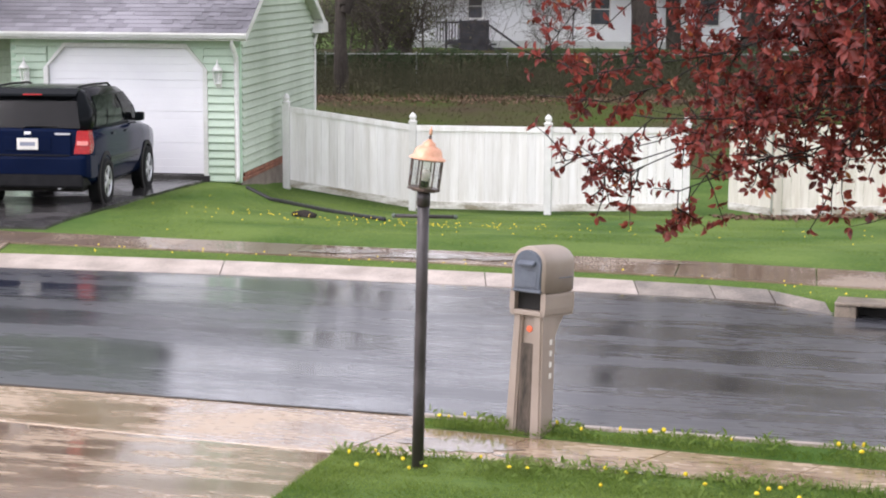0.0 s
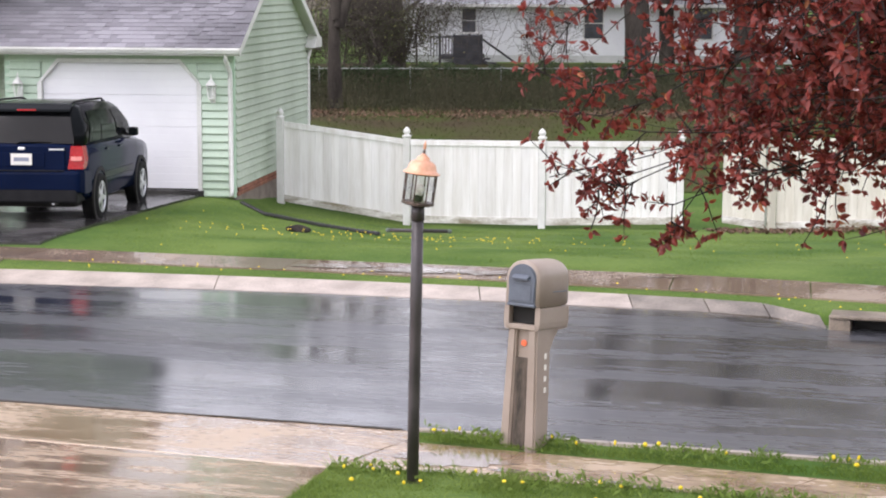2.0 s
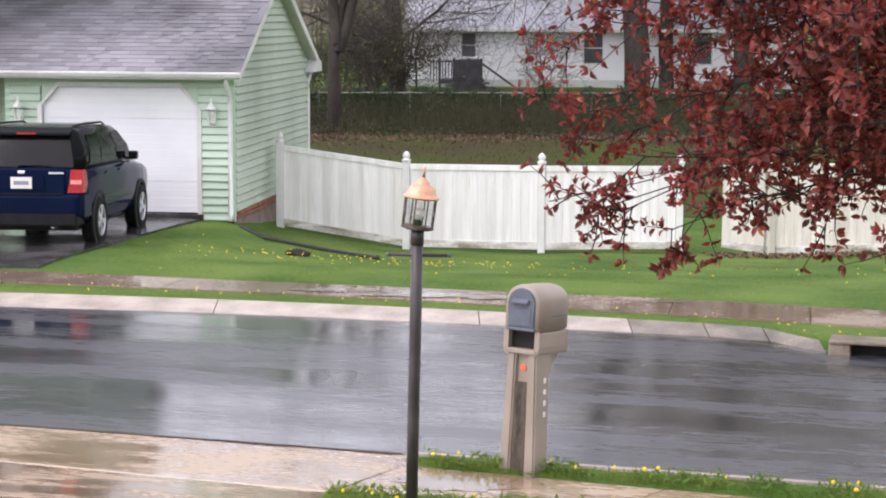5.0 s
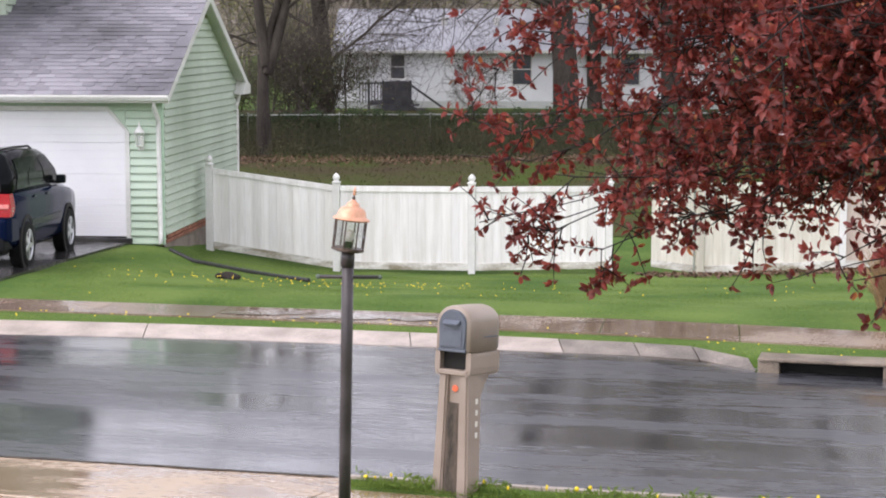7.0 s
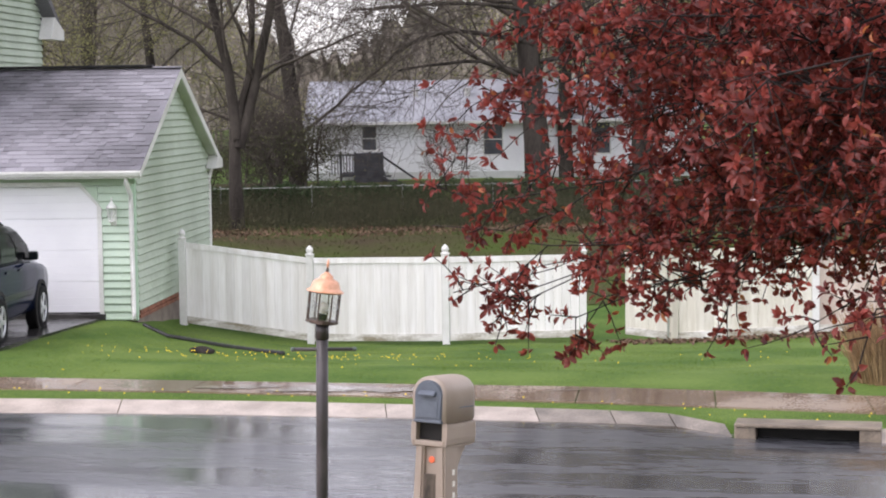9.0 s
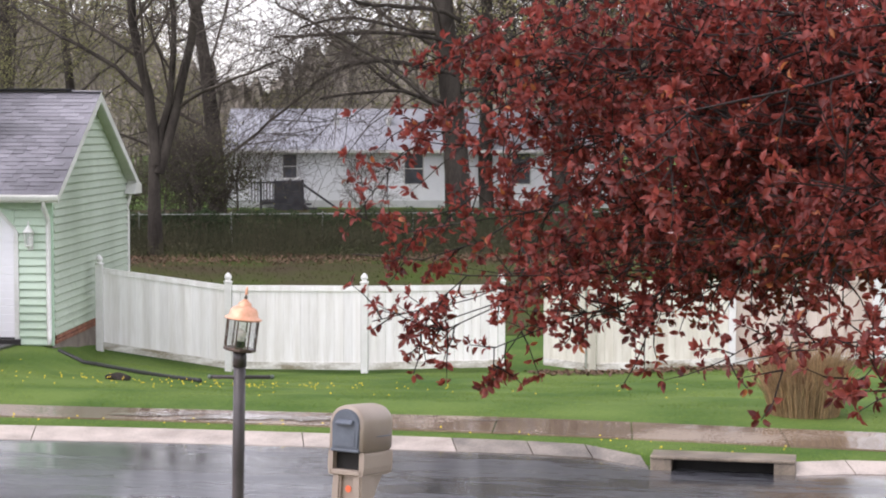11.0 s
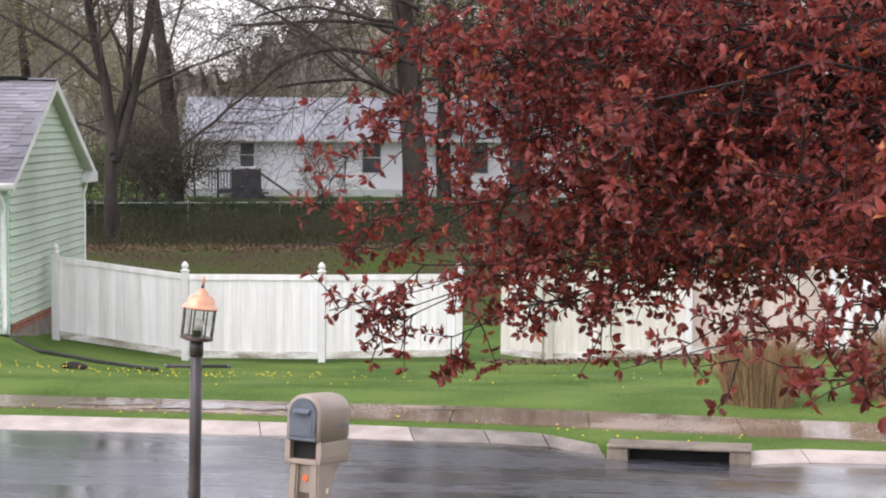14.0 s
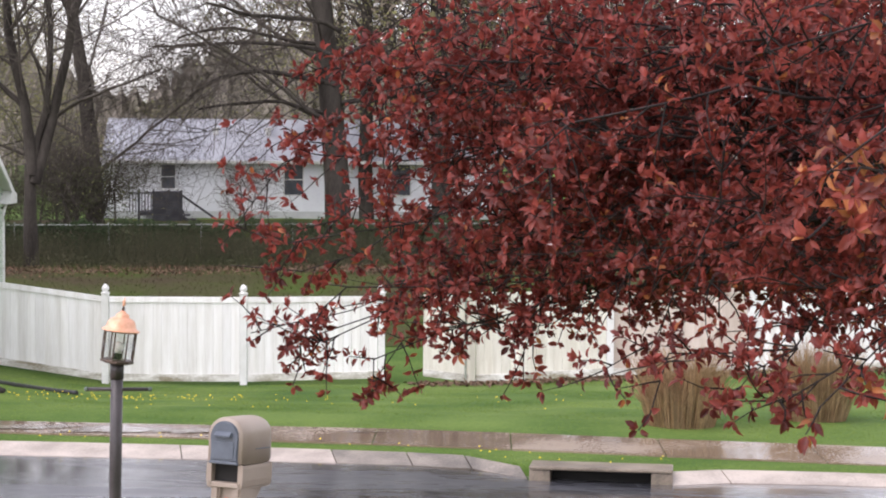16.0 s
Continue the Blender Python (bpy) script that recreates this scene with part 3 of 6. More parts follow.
for sx in (DX0, DX1):
    s = 1 if sx == DX0 else -1
    bm = bmesh.new()
    prism(bm, [(sx - s * 0.001, DZ), (sx + s * 0.30, DZ), (sx - s * 0.001, DZ - 0.33)], "y", 0.0, 0.05)
    part("corner_filler", bm, SIDING, house)
fr = bmesh.new()
t = 0.075
out = [(DX0 - t, 0.12), (DX0 - t, DZ - 0.36), (DX0 + 0.29, DZ + t), (DX1 - 0.29, DZ + t), (DX1 + t, DZ - 0.36), (DX1 + t, 0.12)]
inn = [(DX0, 0.12), (DX0, DZ - 0.33), (DX0 + 0.31, DZ), (DX1 - 0.31, DZ), (DX1, DZ - 0.33), (DX1, 0.12)]
for i in range(5):
    prism(fr, [out[i], out[i + 1], inn[i + 1], inn[i]], "y", -0.035, 0.046)
part("door_frame", fr, TRIM, house, "white door surround with clipped upper corners")
part("weather_seal", boxed((DX0, 0.05, 0.118), (DX1, 0.09, 0.14)), BLACKPLASTIC, house)
# roof: deck, fascia, gutter, soffit, barge boards
OV = 0.38
RX0, RX1 = -9.0, 0.20
sl = RISE / RIDGE
zf = EH - OV * sl + 0.10
rd = bmesh.new()
prism(rd, [(-OV, zf), (RIDGE, EH + RISE + 0.10), (GD + OV, zf + 0.0), (GD + OV, zf - 0.04), (RIDGE, EH + RISE + 0.03), (-OV, zf - 0.04)], "x", RX0, RX1)
roof = part("roof", rd, SHINGLE_J, house, "grey asphalt shingle roof")
# shingles, course by course up the front slope
slope_len = math.hypot(RIDGE + OV, EH + RISE + 0.1 - zf)
ang = math.degrees(math.atan2(EH + RISE + 0.1 - zf, RIDGE + OV))
COURSES = int(slope_len / 0.142)
sh = bmesh.new()
prism(sh, [(0, 0.014), (0.15, 0.004), (0.15, 0.0), (0, 0.0)], "x", 0.004, 0.326)
shingle = finish("shingle", sh, SHINGLE)
sh2 = bmesh.new()
prism(sh2, [(0, 0.014), (0.15, 0.004), (0.15, 0.0), (0, 0.0)], "x", 0.004, 0.20)
shingle_s = finish("shingle", sh2, SHINGLE)
made = 0
jv, jf = [], []
rng = random.Random(4)
for c in range(COURSES):
    base = pose(0, -OV, zf, ang) @ pose(0, c * 0.142, 0.003)
    x = RX1 - 0.33 - (c % 3) * 0.11
    while x > RX0 + 0.35:
        m = base @ pose(x, rng.uniform(-0.003, 0.003), 0)
        if x > -3.4 and made < 300:
            part_of("shingle", shingle if rng.random() < 0.8 else shingle_s, roof, m)
            made += 1
        else:
            n = len(jv)
            jv += [tuple(m @ Vector(p)) for p in ((0.004, 0, 0.014), (0.326, 0, 0.014), (0.326, 0.15, 0.004), (0.004, 0.15, 0.004), (0.004, 0, 0), (0.326, 0, 0))]
            jf += [(n, n + 1, n + 2, n + 3), (n + 4, n + 5, n + 1, n)]
        x -= 0.33
ob = new("shingles", raw("shingles", jv, jf, SHINGLE_J))
ob.parent = roof
tagged(ob, kind="stuff")
part("ridge_vent", boxed((RX0, RIDGE - 0.13, EH + RISE + 0.105), (-0.32, RIDGE + 0.1, EH + RISE + 0.155), 0.015), BLACKPLASTIC, roof, "black ridge vent")
part("ridge_cap", boxed((-0.31, RIDGE - 0.12, EH + RISE + 0.09), (RX1 + 0.01, RIDGE + 0.12, EH + RISE + 0.12), 0.01), SHINGLE, roof)
part("fascia", boxed((RX0, -OV - 0.02, zf - 0.13), (RX1, -OV + 0.004, zf + 0.0)), TRIM, house)
gu = bmesh.new()
prism(gu, [(-OV - 0.022, zf - 0.01), (-OV - 0.13, zf - 0.005), (-OV - 0.13, zf - 0.03), (-OV - 0.10, zf - 0.09), (-OV - 0.022, zf - 0.11)], "x", RX0, RX1 + 0.02)
part("gutter", gu, TRIM, house, "white front gutter")
part("soffit", boxed((RX0, -OV + 0.005, zf - 0.125), (RX1 - 0.02, 0.02, zf - 0.11)), SOFFIT, house)
for y0, y1 in ((-OV, RIDGE), (GD + OV, RIDGE)):
    bm = bmesh.new()
    d = 0.17
    prism(bm, [(y0, zf - 0.01), (y1, EH + RISE + 0.088), (y1, EH + RISE + 0.088 - d), (y0, zf - 0.01 - d * 0.75)], "x", RX1 - 0.022, RX1 + 0.004)
    part("barge_board", bm, TRIM, house)
    bm = bmesh.new()
    prism(bm, [(y0, zf - 0.075), (y1, EH + RISE + 0.0), (y1, EH + RISE - 0.02), (y0, zf - 0.095)], "x", -0.03, RX1 - 0.024)
    part("gable_soffit", bm, SOFFIT, house)
bm = bmesh.new()
prism(bm, [(GD - 0.25, zf - 0.20), (GD + OV + 0.12, zf - 0.20), (GD + OV + 0.12, zf - 0.02), (GD + 0.1, zf + 0.08)], "x", 0.005, RX1 + 0.005)
part("eave_return", bm, TRIM, house)


def downspout(y_wall, x, out_dir):
    bm = bmesh.new()
    pts = [(x, y_wall - out_dir * 0.38, zf - 0.10), (x, y_wall - out_dir * 0.36, zf - 0.2), (x, y_wall - out_dir * 0.06, zf - 0.42), (x, y_wall - out_dir * 0.05, zf - 0.55), (x, y_wall - out_dir * 0.05, 0.14), (x + 0.02, y_wall - out_dir * 0.13, 0.03)]
    tube(bm, pts, 0.042, 8)
    part("downspout", bm, TRIM, house, smooth=True)


downspout(0.0, -0.05, 1)
downspout(GD, 0.0, -1)
# recessed porch wall and the tall part of the house behind
pw = bmesh.new()
box(pw, (-9.0, 1.3, 0.0), (-GW - 0.001, 1.45, EH + 0.2))
part("porch_wall", pw, SIDING_GREYER, house)
cl_p = finish("clapboard", clap(4.9), SIDING_GREYER)
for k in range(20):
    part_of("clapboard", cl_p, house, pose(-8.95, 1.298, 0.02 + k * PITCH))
part("return_wall", boxed((-GW, 0.161, 0.0), (-GW + 0.14, 1.3, EH)), SIDING, house)
part("porch_floor", boxed((-9.0, -0.3, -0.1), (-GW - 0.03, 1.3, 0.1), 0.02), KERB, house)
HX = -3.35
part("tall_wall", boxed((-12.0, 2.2, EH + 0.6), (HX - 0.03, 6.3, 7.6)), SIDING_GREYER, house)
cl_h = finish("clapboard", clap(4.08), SIDING_GREYER)
for k in range(30):
    part_of("clapboard", cl_h, house, pose(HX - 0.025, 2.21, 3.7 + k * PITCH, 0, 0, 90))
bm = bmesh.new()
prism(bm, [(0.1, 5.25), (3.5, 7.6), (6.85, 5.25), (6.85, 5.1), (3.5, 7.4), (0.1, 5.1)], "x", -12.3, HX + 0.28)
part("tall_roof", bm, SHINGLE_J, house)
bm = bmesh.new()
prism(bm, [(6.0, 5.0), (6.95, 5.0), (6.95, 5.2), (6.3, 5.45)], "x", HX + 0.02, HX + 0.285)
part("tall_eave_return", bm, TRIM, house)


def wall_lantern(x):
    w = thing("wall_lantern", house.matrix_world @ pose(x, -0.03, 1.62), "white coach lantern with clear glass on the garage wall", "wall lamp", "garage lanterns")
    part("backplate", boxed((-0.05, 0.0, 0.0), (0.05, 0.025, 0.24), 0.008), TRIM, w)
    part("arm", tubed([(0, 0.02, 0.08), (0, -0.06, 0.03), (0, -0.12, 0.06)], 0.012, 6), TRIM, w, smooth=True)
    bm = bmesh.new()
    lathe(bm, [(0.02, 0.05), (0.055, 0.07), (0.06, 0.09), (0.03, 0.095)], 8, pose(0, -0.12, 0))
    part("base_cup", bm, TRIM, w)
    bm = bmesh.new()
    lathe(bm, [(0.055, 0.095), (0.085, 0.30)], 6, pose(0, -0.12, 0))
    part("glass", bm, GLASS, w).visible_shadow = False
    for k in range(6):
        a = k * math.tau / 6
        part("bar", tubed([(0.056 * math.cos(a), -0.12 + 0.056 * math.sin(a), 0.095), (0.086 * math.cos(a), -0.12 + 0.086 * math.sin(a), 0.30)], 0.006, 4), TRIM, w)
    bm = bmesh.new()
    lathe(bm, [(0.10, 0.30), (0.085, 0.33), (0.03, 0.40), (0.014, 0.43), (0.012, 0.47), (0.002, 0.50)], 12, pose(0, -0.12, 0))
    part("cap", bm, TRIM, w, smooth=True)


wall_lantern(-0.36)
wall_lantern(-3.76)

# ---- white vinyl fence ----
POSTS = [(-2.46, 34.7, -0.56, 1.02), (-0.12, 34.4, -0.92, 0.70), (2.35, 34.05, -0.93, 0.70), (4.83, 33.7, -0.86, 0.73), None,
         (6.45, 33.4, -0.92, 0.80), (8.94, 33.0, -0.78, 0.86), (11.5, 32.65, -0.72, 0.92), (14.1, 32.3, -0.66, 0.98), (16.7, 31.95, -0.6, 1.04)]


def fence_post(fence, x, y, z0, z1, m):
    p = part("post", boxed((-0.064, -0.064, z0 - 0.1), (0.064, 0.064, z1 + 0.02), 0.006), m, fence, m=pose(x, y, 0, 0, 0, GR))
    bm = bmesh.new()
    lathe(bm, [(0.085, z1 + 0.021), (0.085, z1 + 0.045), (0.05, z1 + 0.06), (0.045, z1 + 0.075), (0.066, z1 + 0.10), (0.068, z1 + 0.13), (0.05, z1 + 0.165), (0.02, z1 + 0.195), (0.004, z1 + 0.205)], 14)
    part("cap", bm, m, p, smooth=True)
    return p


def fence_panel(fence, a, b, m, boards=15, inset=0.07):
    """Boards between two sloped rails, from post a to post b."""
    (x0, y0, zb0, zt0), (x1, y1, zb1, zt1) = a, b
    L = math.hypot(x1 - x0, y1 - y0)
    turn = math.degrees(math.atan2(y1 - y0, x1 - x0))
    m0 = pose(x0, y0, 0, 0, 0, turn)
    zb = lambda s: zb0 + 0.06 + (zb1 - zb0) * s / L
    zt = lambda s: zt0 - 0.03 + (zt1 - zt0) * s / L
    s0, s1 = inset, L - inset
    for f, h, nm in ((zt, -0.10, "top_rail"), (zb, 0.13, "bottom_rail")):
        bm = bmesh.new()
        prism(bm, [(s0, f(s0)), (s1, f(s1)), (s1, f(s1) + h), (s0, f(s0) + h)], "y", -0.035, 0.035)
        part(nm, bm, VINYL_FOOT if nm == "bottom_rail" else m, fence, m=m0)
    w = (s1 - s0) / boards
    for k in range(boards):
        u, v = s0 + k * w + 0.0015, s0 + (k + 1) * w - 0.0015
        bm = bmesh.new()
        jog = 0.002 * ((k * 7) % 3 - 1)
        prism(bm, [(u, zb(u) + 0.12), (v, zb(v) + 0.12), (v, zt(v) - 0.09), (u, zt(u) - 0.09)], "y", -0.012 + jog, 0.012 + jog)
        part("board", bm, m, fence, m=m0)


fence = thing("privacy_fence", pose(0, 0, 0), "white vinyl privacy fence with ball-capped posts, streaked with mildew", "fence", "vinyl fences")
run = POSTS[:4]
for p in run:
    fence_post(fence, *p, POSTWHITE)
for a, b in zip(run, run[1:]):
    fence_panel(fence, a, b, VINYL)
fence2 = thing("privacy_fence", pose(0, 0, 0), "cream-stained vinyl privacy fence beside a gap", "fence", "vinyl fences")
run = POSTS[5:]
FM = (VINYL_OLD, VINYL_TAN, VINYL, VINYL)
for p, m in zip(run, (VINYL_OLD, POSTWHITE, POSTWHITE, POSTWHITE, POSTWHITE)):
    fence_post(fence2, *p, m)
for a, b, m in zip(run, run[1:], FM):
    fence_panel(fence2, a, b, m)
fence_panel(fence2, (5.52, 33.5, -0.80, 0.76), POSTS[5], VINYL_OLD, 6, 0.05)

stake = thing("garden_stake", pose(6.30, 33.22, -0.95), "thin grey-green stake standing beside the fence post", "stake")
part("pole", tubed([(0, 0, -0.1), (0.01, 0, 0.9), (0.0, 0, 1.72)], 0.022, 8), mat("grey_green_metal", (0.20, 0.22, 0.18), (0.32, 0.34, 0.28), 0.6, 6, 60, 0.1), stake)
part("tip", tubed([(0, 0, 1.72), (0, 0, 1.75)], [0.024, 0.012], 8), PIPE, stake)

# ---- lamp post by the walk ----
lamp = thing("lamp_post", pose(-0.005, 12.72, 0.0, 0.2, 1.05, 0), "dark brown yard lamp post with a copper-topped glass lantern", "lamp post")
part("post", tubed([(0, 0, -0.1), (0, 0, 0.6), (0, 0, 1.3), (0, 0, 2.0)], 0.0415, 20), POSTDARK, lamp, smooth=True)
part("collar", tubed([(0, 0, 1.9), (0, 0, 2.012)], 0.046, 20), POSTDARK, lamp, smooth=True)
bm = bmesh.new()
lathe(bm, [(0.05, -0.03), (0.05, 0.05), (0.043, 0.065)], 16)
part("foot", bm, PIPE, lamp, "black plastic foot sleeve")
bar = part("ladder_rest", tubed([(-0.19, 0, 1.83), (0.21, 0, 1.83)], 0.013, 8), POSTDARK, lamp, smooth=True)
for x in (-0.20, 0.22):
    bm = bmesh.new()
    bmesh.ops.create_icosphere(bm, subdivisions=2, radius=0.017, matrix=pose(x, 0, 1.83))
    part("knob", bm, mat("green_knob", (0.06, 0.09, 0.07), (0.12, 0.15, 0.12), 0.4, 20, 90, 0), bar, smooth=True)
lan = part("lantern", tubed([(0, 0, 2.006), (0, 0, 2.012), (0, 0, 2.024), (0, 0, 2.032)], [0.096, 0.112, 0.112, 0.104], 8), LEAD, lamp, "eight-sided glass lantern with dark metal bars")
lan.matrix_basis = pose(0, 0, 2.0, 0, 6.2, 0) @ pose(-0.004, 0, -2.0)
zb, zt, rb, rt = 2.03, 2.222, 0.108, 0.110
ring = [math.radians(-107 + 45 * k) for k in range(8)]
for k in range(8):
    a0, a1 = ring[k], ring[(k + 1) % 8]
    B0, B1 = [Vector((rb * math.cos(a), rb * math.sin(a), zb)) for a in (a0, a1)]
    T0, T1 = [Vector((rt * math.cos(a), rt * math.sin(a), zt)) for a in (a0, a1)]
    part("corner_bar", tubed([B0, T0], 0.0062, 6), LEAD, lan)
    part("upper_bar", tubed([T0, T1], 0.005, 5), LEAD, lan)
    C, M0, M1 = B0.lerp(T1, 0.5), B0.lerp(T0, 0.5), B1.lerp(T1, 0.5)
    for a, b in ((M0, M0.lerp(M1, 0.5) + Vector((0, 0, 0.024))), (M0.lerp(M1, 0.5) + Vector((0, 0, 0.024)), M1), (M0, M0.lerp(M1, 0.5) - Vector((0, 0, 0.024))), (M0.lerp(M1, 0.5) - Vector((0, 0, 0.024)), M1)):
        part("leading", tubed([a, b], 0.0016, 4), GALV, lan, "thin leaded glass seam")
    bm = bmesh.new()
    bm.faces.new([bm.verts.new((v.x * 0.975, v.y * 0.975, v.z)) for v in (B0, B1, T1, T0)])
    bmesh.ops.solidify(bm, geom=list(bm.faces), thickness=0.003)
    part("pane", bm, GLASS, lan).visible_shadow = False
bm = bmesh.new()
lathe(bm, [(0.026, 2.032), (0.026, 2.068), (0.018, 2.074)], 12)
part("socket", bm, BLACKPLASTIC, lan)
bm = bmesh.new()
lathe(bm, [(0.014, 2.072), (0.022, 2.085), (0.036, 2.105), (0.038, 2.125), (0.026, 2.145), (0.004, 2.152)], 14)
part("bulb", bm, PALE, lan, "white bulb", smooth=True)
bm = bmesh.new()
lathe(bm, [(0.112, 2.222), (0.126, 2.224), (0.128, 2.231), (0.112, 2.240), (0.101, 2.250), (0.097, 2.266), (0.092, 2.284), (0.080, 2.300), (0.060, 2.311), (0.046, 2.316), (0.045, 2.330), (0.041, 2.337), (0.026, 2.346), (0.016, 2.358), (0.010, 2.362)], 24)
part("hood", bm, COPPER, lan, "weathered copper bell-shaped hood", smooth=True)
bm = bmesh.new()
lathe(bm, [(0.007, 2.36), (0.013, 2.372), (0.007, 2.384), (0.007, 2.39)], 10)
part("finial_stem", bm, LEAD, lan, smooth=True)
bm = bmesh.new()
lathe(bm, [(0.006, 2.39), (0.012, 2.398), (0.009, 2.41), (0.011, 2.42), (0.006, 2.435), (0.001, 2.452)], 10)
part("finial", bm, COPPER, lan, smooth=True)

# ---- moulded mailbox on its post ----
mb = thing("mailbox", pose(0.866, 14.01, 0.0, -4.5, 0, -36), "taupe moulded plastic mailbox and post with a slate-grey door", "mailbox")


def arch(w, h0, h1, n=12, flat=0.86):
    """The outline of a box with an arched top."""
    r = w / 2
    return [(-r, h0), (r, h0)] + [(r * math.cos(math.pi * k / n), h1 - r * flat + r * flat * math.sin(math.pi * k / n)) for k in range(n + 1)]


def shell(bm, w, h0, h1, stations):
    """An arched box along y: stations of (y, scale about its middle)."""
    out = arch(w, h0, h1)
    c = (h0 + h1) / 2
    rings = [[bm.verts.new((x * s, y, c + (z - c) * s)) for x, z in out] for y, s in stations]
    n = len(out)
    for a, b in zip(rings, rings[1:]):
        for i in range(n):
            bm.faces.new((a[i], a[(i + 1) % n], b[(i + 1) % n], b[i]))
    bm.faces.new(rings[0]), bm.faces.new(rings[-1][::-1])


bm = bmesh.new()
shell(bm, 0.304, 1.085, 1.435, ((-0.165, 0.945), (-0.150, 0.985), (-0.130, 1.0), (0.10, 1.0), (0.17, 0.992), (0.23, 0.965), (0.265, 0.92), (0.285, 0.86)))
part("box", bm, MAILBOX, mb, smooth=True)
# lower housing with an open newspaper slot: sides, floor, back, drawn in at its foot
bm = bmesh.new()
for sx in (-1, 1):
    prism(bm, [(sx * 0.122, 0.93), (sx * 0.122, 1.08), (sx * 0.150, 1.08), (sx * 0.154, 1.055), (sx * 0.155, 0.965), (sx * 0.146, 0.915), (sx * 0.122, 0.905)], "y", -0.155, 0.262)
prism(bm, [(-0.155, 0.905), (-0.155, 0.945), (0.262, 0.945), (0.262, 0.93), (0.235, 0.905)], "x", -0.135, 0.135)
box(bm, (-0.130, 0.10, 0.93), (0.130, 0.255, 1.079), 0.01)
bmesh.ops.bevel(bm, geom=[e for e in bm.edges if len(e.link_faces) == 2 and e.calc_face_angle(0) > 0.7], offset=0.006, segments=1, affect="EDGES")
part("paper_slot", bm, MAILBOX, mb, "housing with an open dark newspaper slot")
# black block filling the slot, added for the shade inside it
part("slot_lining", boxed((-0.121, -0.09, 0.947), (0.121, 0.098, 1.083)), DARK, mb)
bm = bmesh.new()
prism(bm, arch(0.236, 1.105, 1.405), "y", -0.182, -0.150)
bmesh.ops.bevel(bm, geom=[e for e in bm.edges if all(v.co.y < -0.17 for v in e.verts)], offset=0.010, segments=2, affect="EDGES")
dr = part("door", bm, MAILGREY, mb, "slate-grey arched mailbox door, shut")
bm = bmesh.new()
prism(bm, [(-0.181, 1.290), (-0.222, 1.286), (-0.226, 1.296), (-0.200, 1.318), (-0.181, 1.330)], "x", -0.072, 0.072)
bmesh.ops.bevel(bm, geom=list(bm.edges), offset=0.006, segments=2, affect="EDGES")
part("handle", bm, MAILGREY, dr)
part("panel", boxed((-0.088, -0.187, 1.125), (0.088, -0.1825, 1.250), 0.0025), MAILGREY, dr)
part("lower_lip", boxed((-0.125, -0.186, 1.082), (0.125, -0.150, 1.106), 0.008), MAILGREY, dr)
part("flag", boxed((0.150, 0.03, 1.192), (0.156, 0.225, 1.200), 0.002), MAILGREY, mb, "flag folded down")
# post: two tapered cheeks round a groove, with a dark timber in it
bm = bmesh.new()
for sx in (-1, 1):
    a = [(sx * 0.052, -0.142, 0.906), (sx * 0.128, -0.138, 0.906), (sx * 0.128, 0.07, 0.906), (sx * 0.052, 0.07, 0.906)]
    b = [(sx * 0.066, -0.142, -0.08), (sx * 0.162, -0.138, -0.08), (sx * 0.162, 0.055, -0.08), (sx * 0.066, 0.055, -0.08)]
    va, vb = [bm.verts.new(p) for p in a], [bm.verts.new(p) for p in b]
    bm.faces.new(va), bm.faces.new(vb[::-1])
    for i in range(4):
        bm.faces.new((va[i], va[(i + 1) % 4], vb[(i + 1) % 4], vb[i]))
bmesh.ops.bevel(bm, geom=[e for e in bm.edges if abs(e.verts[0].co.z - e.verts[1].co.z) > 0.5], offset=0.014, segments=2, affect="EDGES")
box(bm, (-0.10, -0.10, -0.06), (0.10, 0.05, 0.904))
part("post", bm, MAILBOX, mb)
bm = bmesh.new()
prism(bm, [(0.04, 0.904), (0.225, 0.904), (0.205, 0.868), (0.150, 0.835), (0.110, 0.775), (0.085, 0.70), (0.066, 0.60), (0.04, 0.60)], "x", -0.105, 0.105)
bmesh.ops.bevel(bm, geom=list(bm.edges), offset=0.009, segments=1, affect="EDGES")
part("bracket", bm, MAILBOX, mb)
part("timber", boxed((-0.056, -0.124, -0.05), (0.056, -0.101, 0.69), 0.004), OLDWOOD, mb, "weathered dark timber in the post's groove")
bm = bmesh.new()
lathe(bm, [(0.026, 0.0), (0.026, 0.006), (0.004, 0.008)], 14, pose(0, -0.101, 0.80, 90))
part("reflector", bm, ORANGE, mb, "small orange reflector")
for k in range(4):
    z = 0.735 - k * 0.086
    part("marker", boxed((0.130 + 0.0028 * k, -0.022, z - 0.050), (0.1405 + 0.0028 * k, 0.008, z - 0.008), 0.003), PALE, mb, "pale worn marker bar")

# ---- dark blue car on the drive ----
CAR = pose(-5.63, 26.95, 0.03, -1.6, 0, -4.6)
car = thing("parked_car", CAR, "dark blue sport utility car, wet, parked facing the garage door", "car")


def loft(bm, rings, close=True):
    vs = [[bm.verts.new(p) for p in r] for r in rings]
    n = len(vs[0])
    for a, b in zip(vs, vs[1:]):
        for i in range(n):
            bm.faces.new((a[i], a[(i + 1) % n], b[(i + 1) % n], b[i]))
    bm.faces.new(vs[0]), bm.faces.new(vs[-1][::-1])


